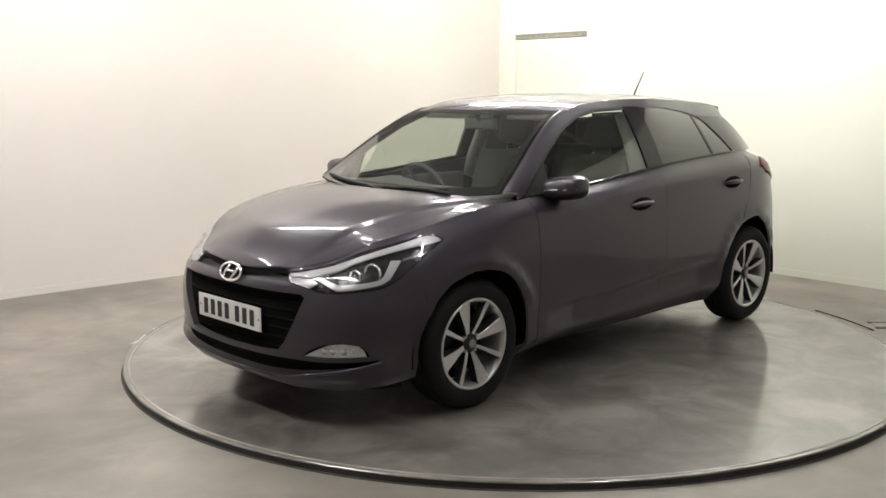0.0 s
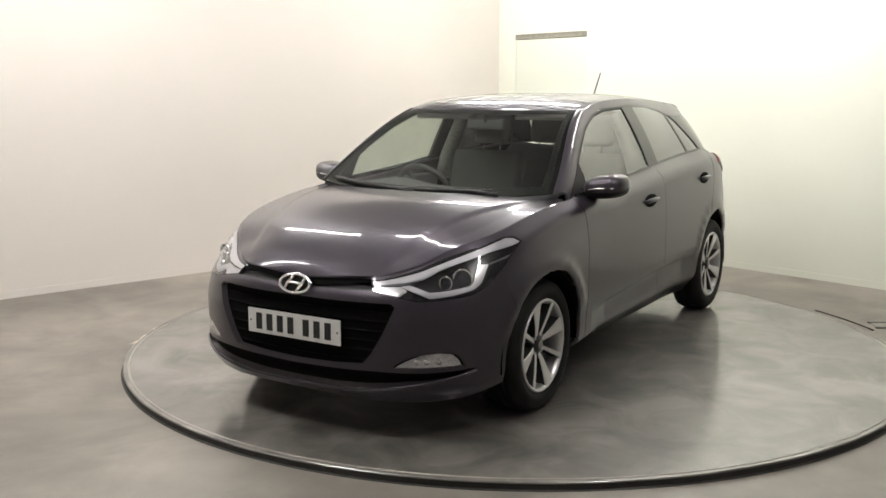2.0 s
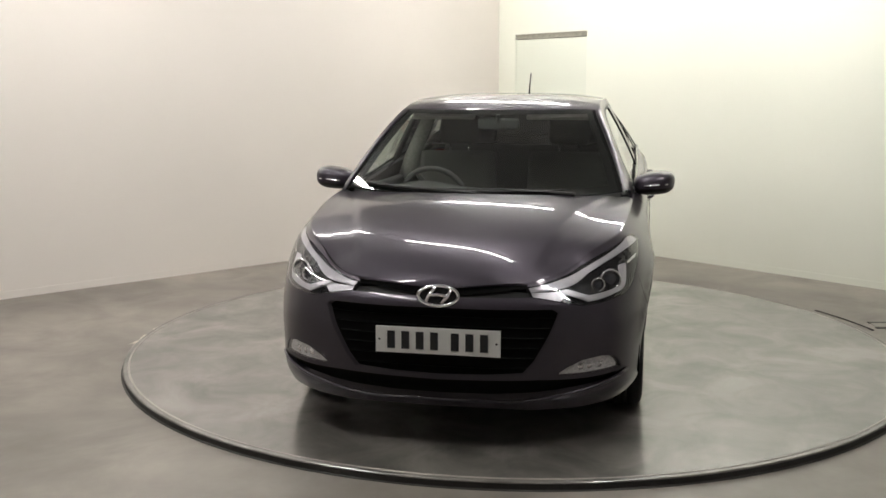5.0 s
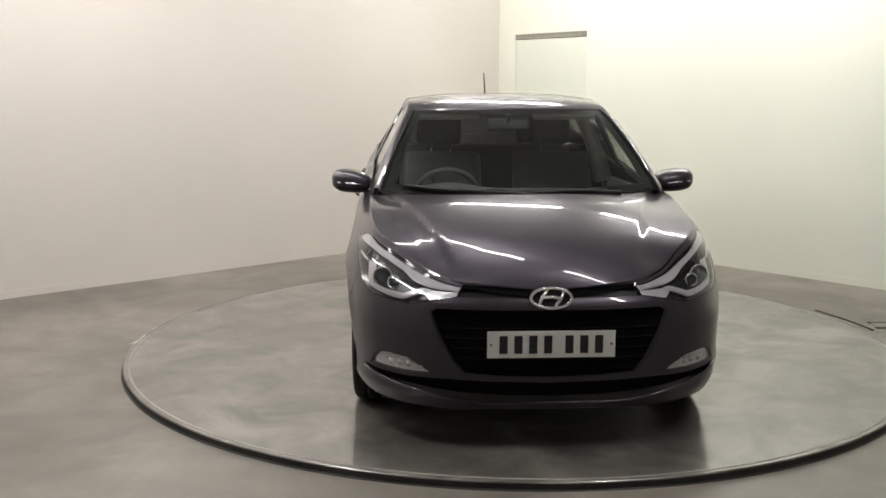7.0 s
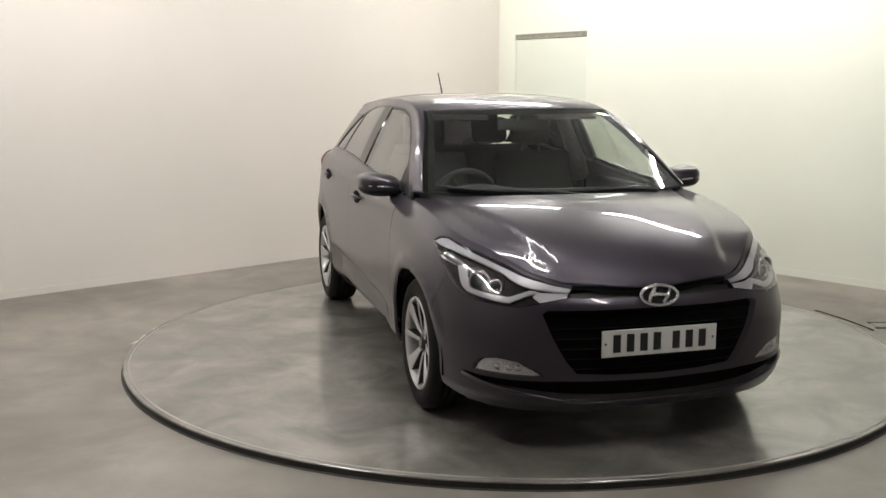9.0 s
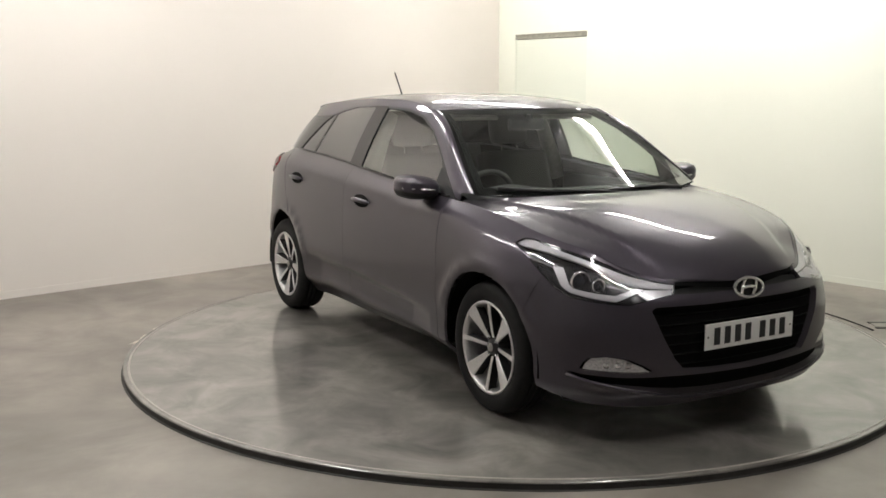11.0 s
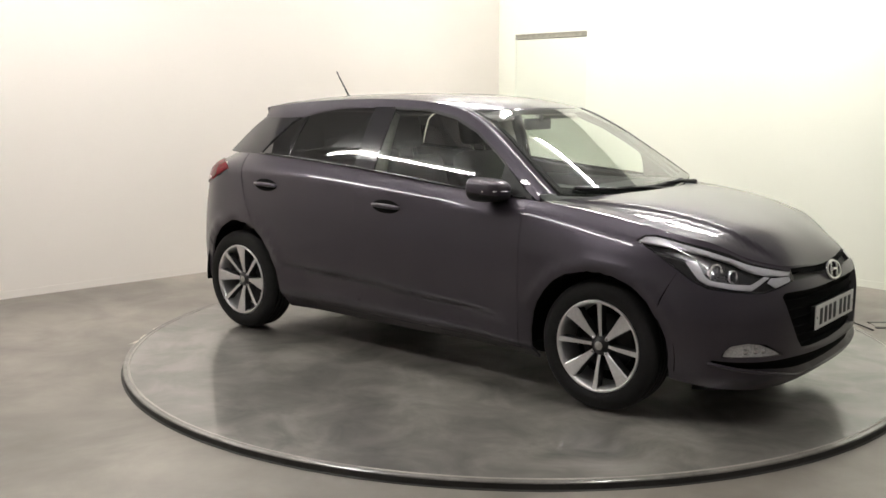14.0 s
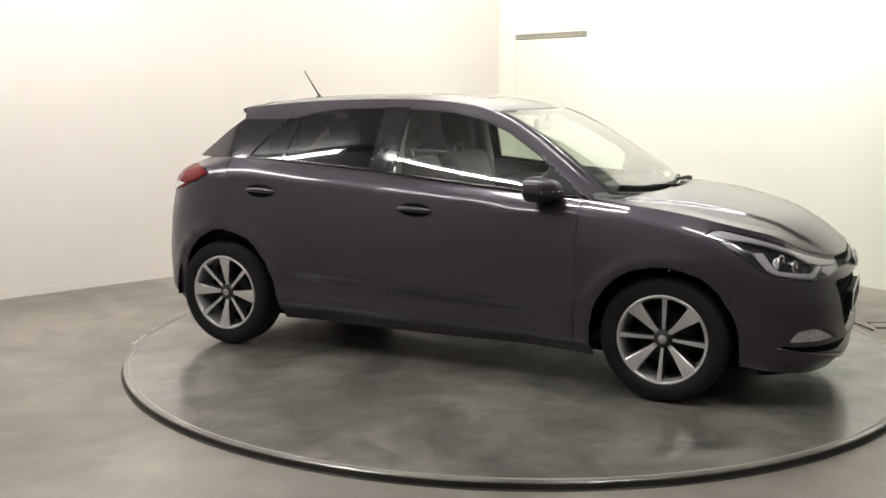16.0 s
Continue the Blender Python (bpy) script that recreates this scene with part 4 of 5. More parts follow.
# ---------------------------------------------------------------- car: wheels
def build_wheel(x, y, mirror, turn=0):
    """Tyre, alloy with four broad and four slim spokes, brake disc, hub."""
    wheel = new("wheel")
    wheel.parent = CAR
    wheel.matrix_local = Matrix.Translation(AXLE + Vector((x, y, 0.309))) @ pose(0, 0, 0, 0, 0, 180 if mirror else 0)
    wheel["label"] = "alloy wheel with broad and slim spokes"
    bm = bmesh.new()
    lathe(bm, [(0.205, -0.185), (0.232, -0.192), (0.270, -0.195), (0.298, -0.185), (0.307, -0.165), (0.309, -0.135), (0.302, -0.133), (0.302, -0.127), (0.309, -0.125), (0.309, -0.103), (0.302, -0.101), (0.302, -0.094), (0.309, -0.092), (0.3085, -0.072), (0.302, -0.070), (0.302, -0.064), (0.308, -0.062), (0.307, -0.045), (0.300, -0.022), (0.286, -0.008), (0.262, -0.001), (0.238, -0.003), (0.222, -0.010), (0.214, -0.016), (0.205, -0.02)], 72)
    bmesh.ops.recalc_face_normals(bm, faces=bm.faces)
    part("tyre", bm, M_TYRE, wheel, "black road tyre", True)
    bm = bmesh.new()
    lathe(bm, [(0.190, -0.18), (0.196, -0.03), (0.203, -0.014), (0.210, -0.006), (0.216, -0.008), (0.219, -0.013), (0.217, -0.02)], 72)
    bmesh.ops.recalc_face_normals(bm, faces=bm.faces)
    rim = part("rim", bm, M_ALLOY, wheel, "silver alloy rim", True)
    bm = bmesh.new()
    lathe(bm, [(0.0, -0.12), (0.135, -0.12), (0.135, -0.108), (0.06, -0.10), (0.0, -0.10)], 40)
    bmesh.ops.remove_doubles(bm, verts=bm.verts, dist=1e-5)
    part("brake_disc", bm, M_ALLOY_DARK, wheel, "dark steel brake disc", True)
    bm = bmesh.new()
    lathe(bm, [(0.19, -0.15), (0.0, -0.15)], 40)
    bmesh.ops.remove_doubles(bm, verts=bm.verts, dist=1e-5)
    part("back_plate", bm, M_VOID, wheel)
    for k in range(8):
        a = math.radians(45 * k + 2 + turn)
        w0, w1 = (0.011, 0.040) if k % 2 else (0.008, 0.013)
        bm = bmesh.new()
        prof = []
        for t in np.linspace(0, 1, 6):
            r = 0.045 + (0.206 - 0.045) * t
            w = w0 + (w1 - w0) * t ** 1.2
            yy = -0.040 + 0.030 * t ** 0.8
            prof.append((r, w, yy))
        rot = Matrix.Rotation(-a, 4, "Y")
        rows = []
        for r, w, yy in prof:
            rows.append([bm.verts.new(rot @ Vector(q)) for q in ((r, yy - 0.045, -w * 1.15), (r, yy - 0.004, -w), (r, yy, -w * 0.80), (r, yy, w * 0.80), (r, yy - 0.004, w), (r, yy - 0.045, w * 1.15))])
        for p0, p1 in zip(rows, rows[1:]):
            for i in range(5):
                f = bm.faces.new((p0[i], p0[i + 1], p1[i + 1], p1[i]))
                f.material_index = 0 if i in (1, 2, 3) else 1
        bmesh.ops.recalc_face_normals(bm, faces=bm.faces)
        part("spoke", bm, [M_ALLOY, M_ALLOY_DARK], wheel)
    bm = bmesh.new()
    lathe(bm, [(0.0, -0.026), (0.020, -0.027), (0.026, -0.032), (0.044, -0.042), (0.054, -0.057), (0.058, -0.10)], 32)
    bmesh.ops.remove_doubles(bm, verts=bm.verts, dist=1e-5)
    bmesh.ops.recalc_face_normals(bm, faces=bm.faces)
    part("hub", bm, M_ALLOY_DARK, wheel, "dark centre boss", True)
    bm = bmesh.new()
    lathe(bm, [(0.0, -0.0235), (0.019, -0.0245), (0.022, -0.030)], 28)
    bmesh.ops.remove_doubles(bm, verts=bm.verts, dist=1e-5)
    bmesh.ops.recalc_face_normals(bm, faces=bm.faces)
    part("centre_cap", bm, M_TRIM_GREY, wheel, "dull grey centre cap", True)
    for k in range(4):
        a = math.radians(90 * k + 47)
        bm = bmesh.new()
        lathe(bm, [(0.0, -0.034), (0.008, -0.035), (0.010, -0.06)], 8)
        bmesh.ops.remove_doubles(bm, verts=bm.verts, dist=1e-5)
        bmesh.ops.translate(bm, vec=(0.048 * math.cos(a), 0, 0.048 * math.sin(a)), verts=bm.verts)
        bmesh.ops.recalc_face_normals(bm, faces=bm.faces)
        part("wheel_nut", bm, M_SILVER, wheel)
    return wheel


# ---------------------------------------------------------------- car: lamps, trim, fittings
def on_body(s, v, out=0.0):
    q = np.array([[abs(s), v]])
    p, n = body(q)[0], surf_out(q)[0]
    m = np.array([1, -1 if s < 0 else 1, 1])
    return Vector((p + n * out) * m), Vector(n * m)


def sub_panel(name, data, mat, owner, mirror, label=""):
    return panel(name, data, mat, label, owner, mirror)


def headlamps():
    strip = [(1.206, 5.24), (1.180, 5.50), (1.137, 5.66), (0.958, 5.66), (0.80, 5.685), (0.669, 5.74), (0.519, 5.74), (0.375, 5.57), (0.387, 5.22), (0.537, 5.27), (0.606, 5.35), (0.710, 5.53), (0.860, 5.50), (1.021, 5.40), (1.160, 5.24)]
    bracket = [(0.975, 4.95), (0.912, 4.40), (0.871, 4.28), (0.652, 4.28), (0.520, 5.12), (0.556, 5.14), (0.655, 4.58), (0.856, 4.46), (0.880, 4.58), (0.925, 5.10)]
    block = [(0.517, 5.05), (0.390, 5.12), (0.398, 4.75), (0.508, 4.42), (0.546, 4.79)]
    line = [(1.154, 4.91), (0.98, 4.96), (0.98, 4.90), (1.154, 4.82)]
    d_back = sheet(body, HEAD, scale=WS, gap=0.002, sink=0.032, flange=0)
    d_wall = sheet(body, HEAD, [inset_poly(densify(HEAD, np.array(WS), 0.02), np.array(WS), 0.006)], scale=WS, gap=0.001, sink=0.001, flange=0.034)
    d_strip = sheet(body, strip, scale=WS, gap=0, sink=0.006, flange=0.012)
    d_brack = sheet(body, bracket, scale=WS, gap=0, sink=0.012, flange=0.012, step=0.02)
    d_block = sheet(body, block, scale=WS, gap=0, sink=0.010, flange=0.01)
    d_line = sheet(body, line, scale=WS, gap=0, sink=0.006, flange=0.004, step=0.02)
    d_lens = sheet(body, HEAD, scale=WS, gap=0.004, sink=-0.001, flange=0)
    for mir in (False, True):
        lamp = panel("headlamp", d_back, M_LAMP_BACK, "clear-lensed headlamp with silver light strip and projector", None, mir)
        sub_panel("bezel", d_wall, M_GLOSS_BLACK, lamp, mir)
        sub_panel("light_strip", d_strip, M_STRIP, lamp, mir, "silver-white light strip")
        sub_panel("light_bracket", d_brack, M_STRIP, lamp, mir, "silver bracket round the projector")
        sub_panel("indicator", d_block, M_STRIP, lamp, mir, "grey silver indicator reflector")
        sub_panel("accent_line", d_line, M_CHROME, lamp, mir)
        sg = -1 if mir else 1
        for (s, v, r) in ((0.835, 4.88, 0.046), (0.745, 4.98, 0.030)):
            c, n = on_body(sg * s, v, -0.030)
            q = (Vector((1, sg * 0.25, 0.05))).to_track_quat("Z", "Y").to_matrix().to_4x4()
            bm = bmesh.new()
            lathe(bm, [(r, 0.012), (r * 0.98, 0.018), (r * 0.86, 0.019), (r * 0.80, 0.008), (r * 0.72, -0.012)], 28, "Z")
            bmesh.ops.transform(bm, matrix=Matrix.Translation(c) @ q, verts=bm.verts)
            bmesh.ops.recalc_face_normals(bm, faces=bm.faces)
            part("reflector_ring", bm, M_CHROME, lamp, "chrome reflector ring", True)
            bm = bmesh.new()
            lathe(bm, [(0.0, 0.016), (r * 0.3, 0.0145), (r * 0.55, 0.010), (r * 0.76, 0.0)], 24, "Z")
            bmesh.ops.remove_doubles(bm, verts=bm.verts, dist=1e-5)
            bmesh.ops.transform(bm, matrix=Matrix.Translation(c) @ q, verts=bm.verts)
            bmesh.ops.recalc_face_normals(bm, faces=bm.faces)
            part("projector_lens", bm, M_PROJ, lamp, "dark glass projector lens", True)
        lens = sub_panel("lens", d_lens, M_LENS, lamp, mir, "clear plastic lens")
        lens.visible_shadow = False


def fog_lamps():
    d_in = sheet(body, FOG, scale=WS, gap=-0.004, sink=0.035, flange=0)
    face = [(0.792, 1.63), (0.780, 1.83), (0.753, 2.02), (0.69, 2.10), (0.613, 2.00), (0.548, 1.77), (0.506, 1.58), (0.61, 1.58)]
    d_face = sheet(body, face, scale=WS, gap=0.0, sink=0.014, flange=0.015)
    d_lens = sheet(body, face, scale=WS, gap=-0.003, sink=0.004, flange=0)
    for mir in (False, True):
        lamp = panel("fog_lamp", d_in, M_VOID, "silver wedge-shaped front fog lamp in a black recess", None, mir)
        sub_panel("reflector", d_face, M_FOG, lamp, mir, "faceted silver reflector")
        sg = -1 if mir else 1
        for s in (0.60, 0.64, 0.69):
            c, n = on_body(sg * s, 1.80, -0.013)
            bm = bmesh.new()
            lathe(bm, [(0.0, 0.004), (0.010, 0.003), (0.014, 0.0)], 12, "Z")
            bmesh.ops.remove_doubles(bm, verts=bm.verts, dist=1e-5)
            bmesh.ops.transform(bm, matrix=Matrix.Translation(c) @ n.to_track_quat("Z", "Y").to_matrix().to_4x4(), verts=bm.verts)
            bmesh.ops.recalc_face_normals(bm, faces=bm.faces)
            part("bulb_dome", bm, M_CHROME, lamp, "", True)
        lens = sub_panel("lens", d_lens, M_LENS, lamp, mir)
        lens.visible_shadow = False


def nose_trim():
    # grille slats
    for k in range(6):
        z = 0.350 + 0.042 * k
        half = 0.36 + (z - 0.33) * 0.49
        bm = bmesh.new()
        rows = []
        for y in np.linspace(-half, half, 25):
            p = body(np.array([locate("f", abs(y) + 1e-4, z)]))[0]
            p = Vector((p[0] - 0.030, y, z))
            rows.append([bm.verts.new(p + Vector(o)) for o in ((0, 0, 0.004), (0.006, 0, 0), (0, 0, -0.004), (-0.008, 0, 0))])
        for a, b in zip(rows, rows[1:]):
            for i in range(4):
                bm.faces.new((a[i], a[(i + 1) % 4], b[(i + 1) % 4], b[i]))
        bmesh.ops.recalc_face_normals(bm, faces=bm.faces)
        cpart("grille_slat", bm, M_VOID, "black plastic grille slat", smooth=False)
    # tube added for the crease's highlight along the foot of the lower intake
    bm = bmesh.new()
    lip = []
    for y in np.linspace(-0.70, 0.70, 41):
        a = abs(y)
        q = np.array([[a * 1.02 if a < 0.5 else 0.51 + (a - 0.5) * 1.75, 0.0]])
        lv = 0.47 + 0.95 * max(0.0, (a - 0.30) / 0.40) ** 1.3
        q[0, 1] = lv
        p = body(q)[0] + surf_out(q)[0] * 0.002
        lip.append((p[0], math.copysign(p[1], y) if a > 1e-6 else 0.0, p[2]))
    tube(bm, lip, 0.007, 8)
    bmesh.ops.recalc_face_normals(bm, faces=bm.faces)
    cpart("crease_glint_tube", bm, M_PAINT, "body-coloured tube added to give the crease highlight under the lower intake")
    # plate
    bm = bmesh.new()
    box(bm, 0.797, 0, 0.4595, 0.006, 0.522, 0.111, bevel=0.002)
    plate = cpart("number_plate", bm, M_PLATE_WHITE, "white number plate with seven black bars", smooth=False)
    y = 0.219
    for k in range(7):
        if k == 3:
            y -= 0.026
        bm = bmesh.new()
        box(bm, 0.8010, y - 0.025, 0.4595, 0.0024, 0.033, 0.074)
        part("black_bar", bm, M_INK, plate)
        y -= 0.0605
    for yy in (0.245, -0.245):
        bm = bmesh.new()
        lathe(bm, [(0.0, 0.0016), (0.004, 0.0012), (0.005, 0.0)], 10, "Z")
        bmesh.ops.transform(bm, matrix=Matrix.Translation((0.800, yy, 0.4595)) @ Matrix.Rotation(math.pi / 2, 4, "Y"), verts=bm.verts)
        part("screw_cap", bm, M_INK, plate)
    bm = bmesh.new()
    box(bm, 0.778, 0, 0.4595, 0.03, 0.46, 0.09, bevel=0.004)
    part("plate_holder", bm, M_BLACK, plate)
    # oval badge: chrome ring with a slanted bar
    bm = bmesh.new()
    tilt = Matrix.Translation((0.779, 0, 0.646)) @ Matrix.Rotation(math.radians(-20), 4, "Y")
    ring = []
    for k in range(49):
        a = 2 * math.pi * k / 48
        ring.append(tilt @ Vector((0, 0.083 * math.cos(a), 0.041 * math.sin(a))))
    tube(bm, ring, 0.0075, 8, cap=False)
    bmesh.ops.recalc_face_normals(bm, faces=bm.faces)
    badge = cpart("badge", bm, M_CHROME, "oval chrome badge ring over a dark slot")
    bm = bmesh.new()
    lathe(bm, [(0.0, 0.0), (0.082, 0.0)], 40, "Z")
    bmesh.ops.remove_doubles(bm, verts=bm.verts, dist=1e-5)
    bmesh.ops.scale(bm, vec=(1, 0.5, 1), verts=bm.verts)
    bmesh.ops.transform(bm, matrix=tilt @ Matrix(((0, 0, 1, -0.006), (1, 0, 0, 0), (0, 1, 0, 0), (0, 0, 0, 1))), verts=bm.verts)
    part("backing", bm, M_BLACK, badge)
    for pts in ([(0, -0.050, -0.026), (0, -0.038, 0.004), (0, -0.014, 0.033)], [(0, 0.014, -0.033), (0, 0.038, -0.004), (0, 0.050, 0.026)], [(0.001, -0.038, 0.001), (0.001, 0.0, 0.004), (0.001, 0.038, -0.001)]):
        bm = bmesh.new()
        tube(bm, [tilt @ Vector(q) for q in pts], 0.0085, 8)
        part("chrome_bar", bm, M_CHROME, badge, "", True)


def flank_fittings():
    for sg in (1, -1):
        # door handles, each over a flat black disc for its recess's shade
        for (s, v, ow) in ((2.689, 4.64, FRONT_DOORS), (3.664, 4.69, REAR_DOORS)):
            door = ow[0 if sg > 0 else 1]
            c, n = on_body(sg * s, v, 0.002)
            ax = Vector((1, 0, -0.03))
            ax = (ax - n * ax.dot(n)).normalized()
            up = n.cross(ax) * 1.0
            if up.z < 0:
                up = -up
            fr = Matrix(((ax.x, up.x, n.x, c.x), (ax.y, up.y, n.y, c.y), (ax.z, up.z, n.z, c.z), (0, 0, 0, 1)))
            bm = bmesh.new()
            lathe(bm, [(0.0, 0.001), (0.7, 0.001), (0.95, 0.0014), (1.0, 0.0)], 32, "Z")
            bmesh.ops.remove_doubles(bm, verts=bm.verts, dist=1e-5)
            bmesh.ops.scale(bm, vec=(0.098, 0.036, 1), verts=bm.verts)
            bmesh.ops.transform(bm, matrix=fr, verts=bm.verts)
            cup = part("handle_shade", bm, M_VOID, door, "flat black disc painted as the shade of the handle's recess", True)
            bm = bmesh.new()
            tube(bm, [fr @ Vector(q) for q in ((-0.100, 0.0, 0.0), (-0.085, 0.001, 0.012), (-0.03, 0.003, 0.020), (0.04, 0.003, 0.020), (0.085, 0.001, 0.012), (0.100, 0, 0.0))], [0.006, 0.011, 0.013, 0.013, 0.011, 0.006], 10)
            bmesh.ops.recalc_face_normals(bm, faces=bm.faces)
            part("door_handle", bm, M_PAINT, door, "body-coloured door handle", True)
        # mirrors
        mir = new("wing_mirror")
        mir.parent = CAR
        mir.location = AXLE
        mir["label"] = "grey door mirror with black underside and slim repeater"
        bm = bmesh.new()
        bmesh.ops.create_uvsphere(bm, u_segments=36, v_segments=20, radius=1.0)
        low = bmesh.new()
        bmesh.ops.create_uvsphere(low, u_segments=36, v_segments=20, radius=1.0)
        for b2, top in ((bm, True), (low, False)):
            for v in list(b2.verts):
                x, y, z = v.co
                p = 0.72
                x, y, z = (math.copysign(abs(q) ** p, q) for q in (x, y, z))
                # flat back, rounded front, thinner at the root
                x = max(x, -0.35)
                k = 1 - 0.12 * (1 - y) / 2
                v.co = (x * 0.115 * k, (y * 0.106), z * 0.064 * k + 0.010 * y)
            cut = bmesh.ops.bisect_plane(b2, geom=b2.verts[:] + b2.edges[:] + b2.faces[:], plane_co=(0, 0, -0.012), plane_no=(0.12, -0.05, 1),
                                         clear_inner=top, clear_outer=not top)
            for v in b2.verts:
                v.co = Vector((v.co.x - 0.61 - 0.10 * v.co.y, (v.co.y + 0.866) * sg, v.co.z + 1.000))
            bmesh.ops.recalc_face_normals(b2, faces=b2.faces)
        part("mirror_cap", bm, M_PAINT, mir, "body-coloured upper cap", True)
        part("mirror_base", low, M_BLACK, mir, "black plastic lower shell", True)
        bm = bmesh.new()
        tube(bm, [(-0.497, 0.815 * sg, 0.991), (-0.503, 0.87 * sg, 0.997), (-0.519, 0.93 * sg, 1.001), (-0.565, 0.965 * sg, 1.000)], [0.003, 0.0055, 0.0055, 0.003], 8)
        part("repeater", bm, M_SILVER, mir, "slim clear side repeater", True)
        bm = bmesh.new()
        tube(bm, [(-0.56, 0.74 * sg, 0.955), (-0.59, 0.79 * sg, 0.965), (-0.60, 0.835 * sg, 0.980)], [0.040, 0.030, 0.026], 12)
        part("mirror_arm", bm, M_BLACK, mir, "black mirror arm", True)
        bm = bmesh.new()
        lathe(bm, [(0.0, 0.0), (1.0, 0.0)], 28, "Z")
        bmesh.ops.remove_doubles(bm, verts=bm.verts, dist=1e-5)
        bmesh.ops.scale(bm, vec=(0.046, 0.085, 1), verts=bm.verts)
        bmesh.ops.transform(bm, matrix=Matrix.Translation((-0.650, 0.866 * sg, 1.000)) @ Matrix.Rotation(math.pi / 2, 4, "Y"), verts=bm.verts)
        part("mirror_glass", bm, M_CHROME, mir, "mirror glass", True)
    # aerial
    bm = bmesh.new()
    lathe(bm, [(0.0, 0.020), (0.010, 0.018), (0.020, 0.008), (0.026, -0.004)], 16, "Z")
    bmesh.ops.remove_doubles(bm, verts=bm.verts, dist=1e-5)
    bmesh.ops.translate(bm, vec=(-2.415, 0, 1.432), verts=bm.verts)
    bmesh.ops.recalc_face_normals(bm, faces=bm.faces)
    base = cpart("aerial_base", bm, M_BLACK, "black aerial foot")
    bm = bmesh.new()
    tube(bm, [(-2.415, 0, 1.446), (-2.47, 0, 1.525), (-2.525, 0, 1.603)], [0.006, 0.0045, 0.004], 8)
    part("aerial_rod", bm, M_BLACK, base, "thin raked rod", True)
    # wipers, lying along the foot of the glass
    for (u0, w0, u1, w1, up_, uw) in ((-0.84, 0.050, 0.00, 0.022, 0.10, 0.0), (-0.12, 0.030, 0.60, 0.034, 0.68, 0.0)):
        wiper = new("wiper")
        wiper.parent = CAR
        wiper.location = AXLE
        wiper["label"] = "black windscreen wiper"
        us = np.linspace(u0, u1, 12)
        line = [screen([(u, w0 + (w1 - w0) * k / 11)])[0] + [0.004, 0, 0.009] for k, u in enumerate(us)]
        bm = bmesh.new()
        tube(bm, line, 0.011, 6)
        part("wiper_blade", bm, M_BLACK, wiper, "", True)
        bm = bmesh.new()
        a = screen([(up_, max(uw, 0.0))])[0] + [0.05, 0, 0.008]
        tube(bm, [a, (Vector(a) + Vector(line[6])) / 2 + Vector((0, 0, 0.008)), Vector(line[5]) + Vector((0, 0, 0.006))], [0.013, 0.009, 0.007], 8)
        part("wiper_arm", bm, M_BLACK, wiper, "", True)


# ---------------------------------------------------------------- car: cabin
def seat(name, x, y, rear=False):
    ob = new(name)
    ob.parent = CAR
    ob.location = AXLE
    ob["label"] = "dark grey cloth car seat with headrest"
    w = 0.50 if not rear else 1.22
    bm = bmesh.new()
    box(bm, x, y, 0.50, 0.50, w, 0.16, bevel=0.05)
    part("cushion", bm, M_SEAT, ob, "", True)
    bm = bmesh.new()
    m = Matrix.Translation((x - 0.27, y, 0.83)) @ Matrix.Rotation(math.radians(-18), 4, "Y")
    box(bm, 0, 0, 0, 0.13, w, 0.56, m, bevel=0.05)
    part("backrest", bm, M_SEAT, ob, "", True)
    for yy in ((0,) if not rear else (-0.36, 0.36)):
        bm = bmesh.new()
        m = Matrix.Translation((x - 0.40, y + yy, 1.235 if not rear else 1.20)) @ Matrix.Rotation(math.radians(-12), 4, "Y")
        box(bm, 0, 0, 0, 0.10, 0.26, 0.19, m, bevel=0.045)
        part("headrest", bm, M_SEAT, ob, "", True)
        for dy in (-0.06, 0.06):
            bm = bmesh.new()
            tube(bm, [(x - 0.36, y + yy + dy, 1.06), (x - 0.395, y + yy + dy, 1.17)], 0.006, 8)
            part("headrest_post", bm, M_CHROME, ob, "", True)
    return ob


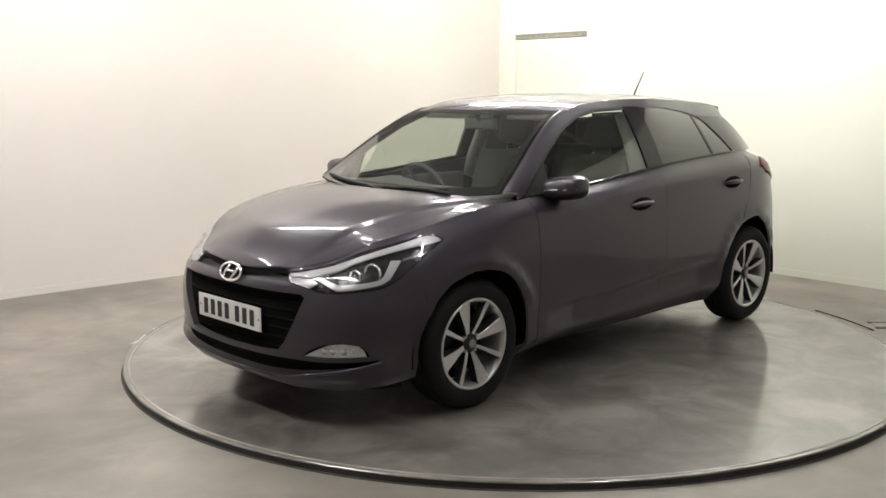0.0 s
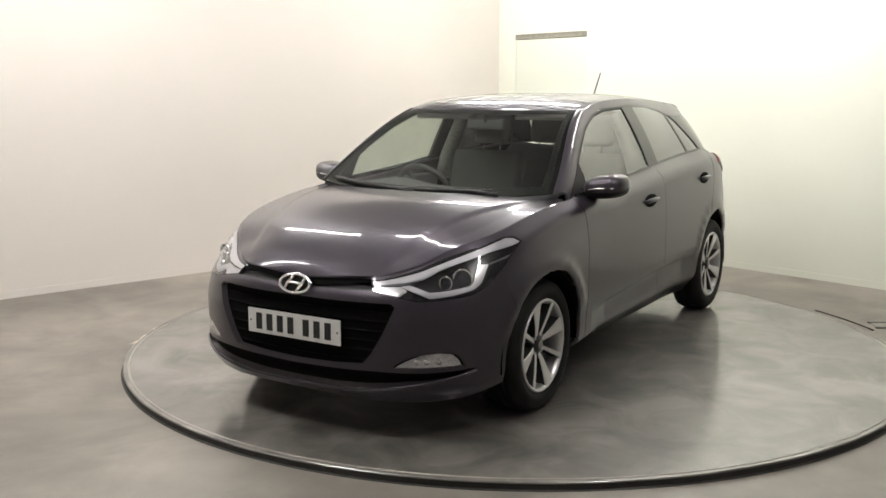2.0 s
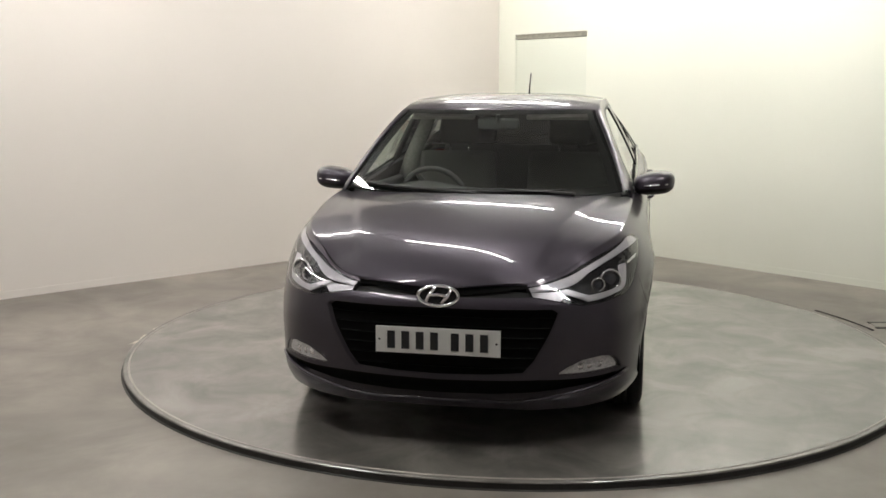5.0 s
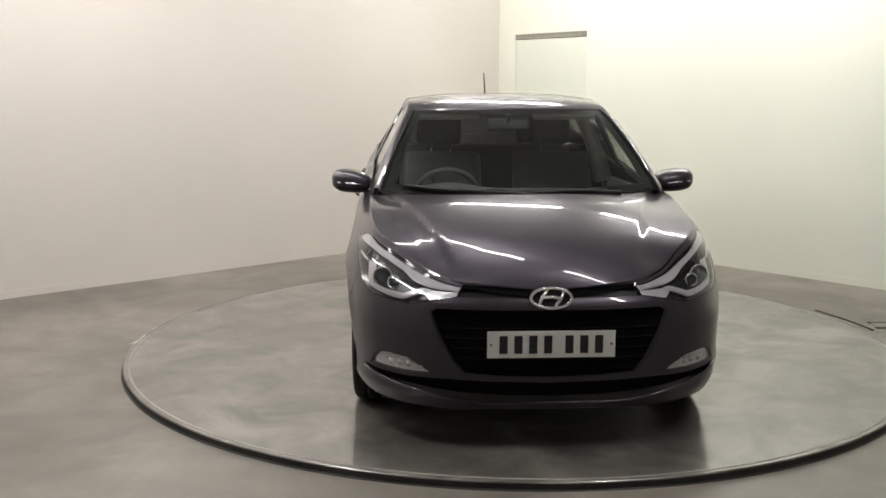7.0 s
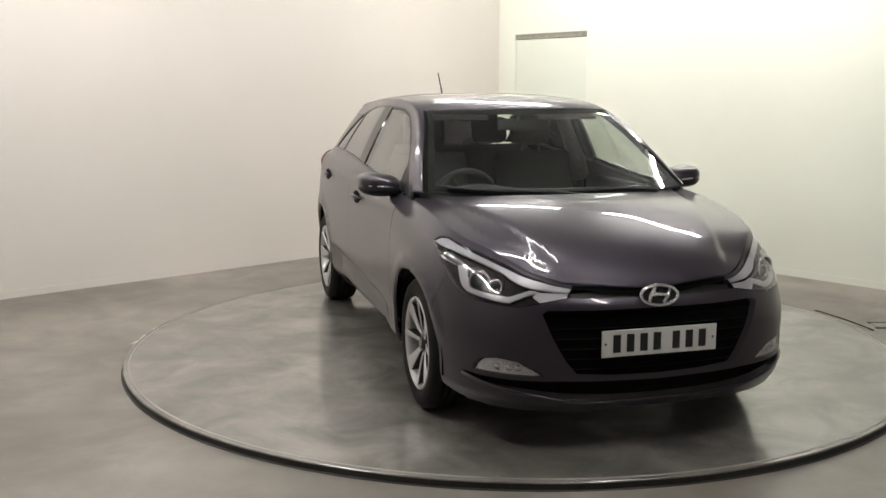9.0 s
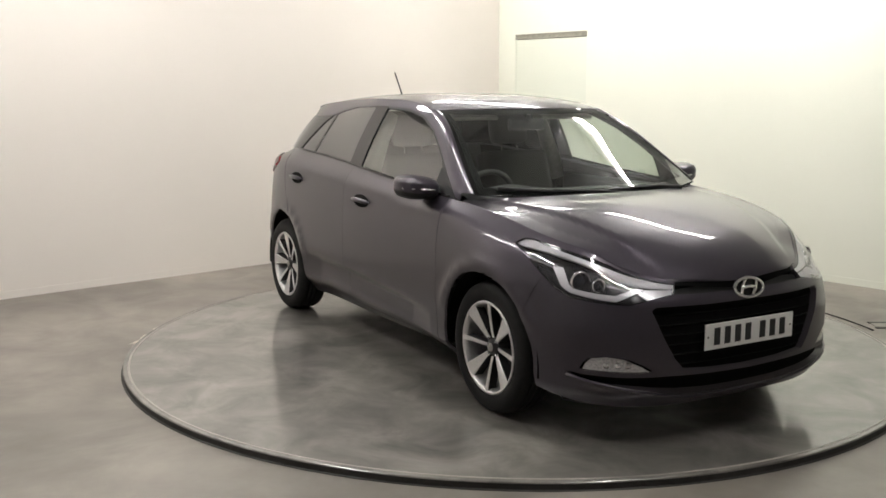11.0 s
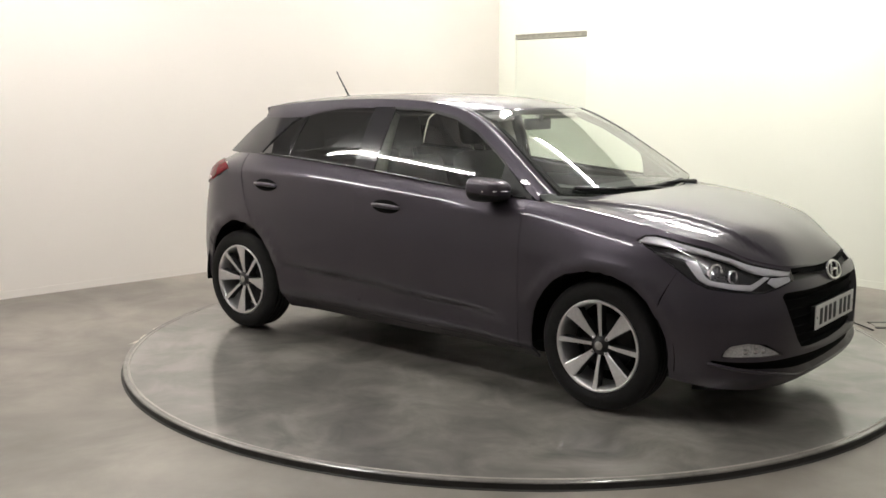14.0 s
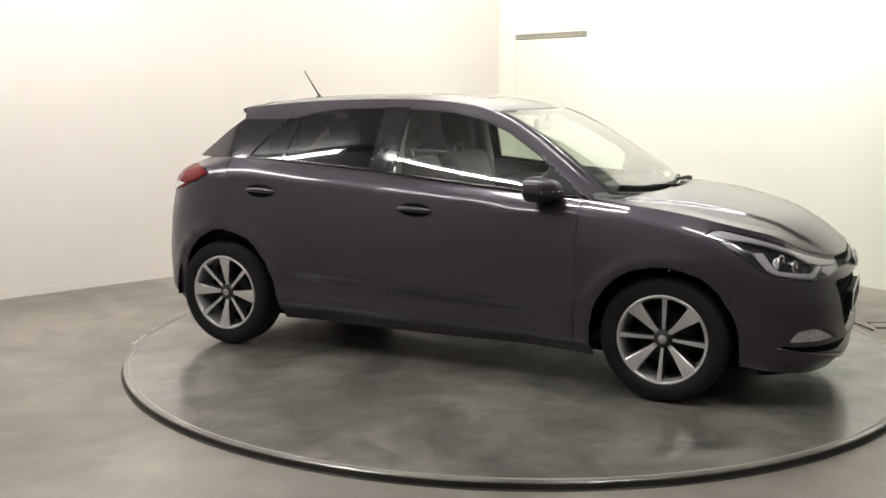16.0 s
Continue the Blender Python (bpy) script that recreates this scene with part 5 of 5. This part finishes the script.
def cabin():
    for sg in (1, -1):
        seat("front_seat", -1.22, 0.35 * sg)
    seat("rear_seat", -2.05, 0.0, True)
    # dashboard
    bm = bmesh.new()
    prof = [(-0.22, 0.935), (-0.42, 0.965), (-0.56, 0.960), (-0.64, 0.930), (-0.66, 0.86), (-0.60, 0.72), (-0.45, 0.60), (-0.22, 0.60)]
    rows = []
    for y in np.linspace(-0.70, 0.70, 29):
        hump = 0.035 * math.exp(-((y + 0.35) / 0.17) ** 2)
        back = 0.12 * (abs(y) / 0.7) ** 2
        rows.append([bm.verts.new((x - (back if i < 1 else 0), y, z + (hump if i in (2, 3) else 0))) for i, (x, z) in enumerate(prof)])
    for a, b in zip(rows, rows[1:]):
        for i in range(len(prof) - 1):
            bm.faces.new((a[i], a[i + 1], b[i + 1], b[i]))
    bmesh.ops.recalc_face_normals(bm, faces=bm.faces)
    cpart("dashboard", bm, M_DASH, "dark grey moulded dashboard")
    # steering wheel on the right-hand side
    wheel = new("steering_wheel")
    wheel.parent = CAR
    wheel.location = AXLE
    wheel["label"] = "black three-spoke steering wheel"
    m = Matrix.Translation((-0.80, -0.35, 0.885)) @ Matrix.Rotation(math.radians(-66), 4, "Y")
    bm = bmesh.new()
    tube(bm, [m @ Vector((0.178 * math.cos(2 * math.pi * k / 40), 0.178 * math.sin(2 * math.pi * k / 40), 0)) for k in range(41)], 0.016, 10, cap=False)
    part("wheel_ring", bm, M_DASH, wheel, "", True)
    for a in (90, 210, 330):
        bm = bmesh.new()
        q = Matrix.Rotation(math.radians(a), 4, "Z")
        tube(bm, [m @ q @ Vector((0.03, 0, -0.01)), m @ q @ Vector((0.18, 0, 0))], 0.014, 8)
        part("wheel_spoke", bm, M_DASH, wheel, "", True)
    bm = bmesh.new()
    lathe(bm, [(0.0, 0.02), (0.05, 0.014), (0.065, -0.01), (0.05, -0.12)], 20, "Z")
    bmesh.ops.remove_doubles(bm, verts=bm.verts, dist=1e-5)
    bmesh.ops.transform(bm, matrix=m, verts=bm.verts)
    part("airbag_boss", bm, M_DASH, wheel, "", True)
    # rear-view mirror under the screen's head
    bm = bmesh.new()
    box(bm, -0.905, 0, 1.290, 0.035, 0.235, 0.065, bevel=0.014)
    mir = cpart("rear_view_mirror", bm, M_DASH, "black rear-view mirror")
    bm = bmesh.new()
    tube(bm, [(-0.895, 0, 1.300), (-0.875, 0, 1.345)], 0.012, 8)
    part("mirror_stalk", bm, M_DASH, mir)
    # lining
    panel("headliner", sheet(roof, [(-0.97, 0.02), (0.97, 0.02), (0.97, 0.97), (-0.97, 0.97)], scale=(0.6, 2.0), eu=0.01, ev=0.005, gap=0, sink=0.035, flange=0), M_TRIM_GREY, "pale grey headliner")
    for sg in (1, -1):
        visor = bmesh.new()
        m = Matrix.Translation((-1.03, 0.33 * sg, 1.345)) @ Matrix.Rotation(math.radians(18), 4, "Y")
        box(visor, 0, 0, 0, 0.15, 0.36, 0.02, m, bevel=0.006)
        cpart("sun_visor", visor, M_TRIM_GREY, "pale grey sun visor folded up", smooth=False)
    for sg in (1, -1):
        bm = bmesh.new()
        box(bm, -2.55, 0.600 * sg, 0.74, 0.48, 0.03, 0.50, bevel=0.008)
        cpart("boot_trim", bm, M_SEAT, "dark boot side trim", smooth=False)
    for sg in (1, -1):
        bm = bmesh.new()
        tube(bm, [(-1.55, 0.690 * sg, 0.92), (-1.5415, 0.655 * sg, 1.05), (-1.54, 0.595 * sg, 1.20), (-1.535, 0.530 * sg, 1.345)], [0.060, 0.055, 0.045, 0.040], 12)
        for v in bm.verts:
            v.co.y -= 0.006 * sg
        bmesh.ops.recalc_face_normals(bm, faces=bm.faces)
        cpart("pillar_trim", bm, M_TRIM_GREY, "pale grey lining of the door pillar")
        for x0, x1 in ((-0.50, -1.48), (-1.60, -2.36)):
            bm = bmesh.new()
            box(bm, (x0 + x1) / 2, 0.715 * sg, 0.72, x0 - x1, 0.05, 0.46, bevel=0.02)
            cpart("door_trim", bm, M_DASH, "dark grey door lining")
    bm = bmesh.new()
    box(bm, -2.60, 0, 1.00, 0.36, 1.06, 0.02, bevel=0.004)
    cpart("parcel_shelf", bm, M_SEAT, "dark parcel shelf behind the rear seat", smooth=False)


# ---------------------------------------------------------------- assembly
FRONT_DOORS, REAR_DOORS, FOG = lower_body()
upper_body()
for wx in (0.0, -2.57):
    for wy in (0.835, -0.835):
        build_wheel(wx, wy, wy < 0, (0 if wx > -1 else 45) + (0 if wy < 0 else 24))

headlamps()
fog_lamps()
nose_trim()
flank_fittings()
cabin()

# rows of battens parallel to the east wall: distance from the middle towards the corner, then along
for off in (-2.95, -0.95, 1.95):
    # the batten at 2.7 is an added fill to brighten the floor's right
    for along in ((-2.0, 0.35, 2.7) if off == -0.95 else (-2.0, 0.35)):
        c = DIR_L * off + DIR_R * along
        tube_light(c.x, c.y, CEIL_Z - 0.085, math.degrees(math.atan2(DIR_R.y, DIR_R.x)), 1.8)

TURN = [(0.0, -131.5), (0.5, -128.2), (1.0, -124.85), (1.5, -121.49), (2.0, -118.06), (2.5, -114.63), (3.0, -111.17), (3.5, -107.72), (4.0, -104.23), (5.25, -95.61),
        (6.5, -86.98), (7.0, -83.52), (7.5, -80.11), (8.0, -76.66), (8.5, -73.25), (9.0, -69.81), (10.25, -61.27), (11.5, -52.73), (12.0, -49.32), (12.5, -45.96),
        (13.0, -42.57), (13.5, -39.14), (14.0, -35.66), (14.5, -32.18), (15.0, -28.69), (15.5, -25.19), (16.0, -21.67)]


def motions():
    rows = [(t, pose(0, 0, 0, 0, 0, a)) for t, a in TURN]
    walk(TABLE, rows)
    walk(CAR, rows)


motions()
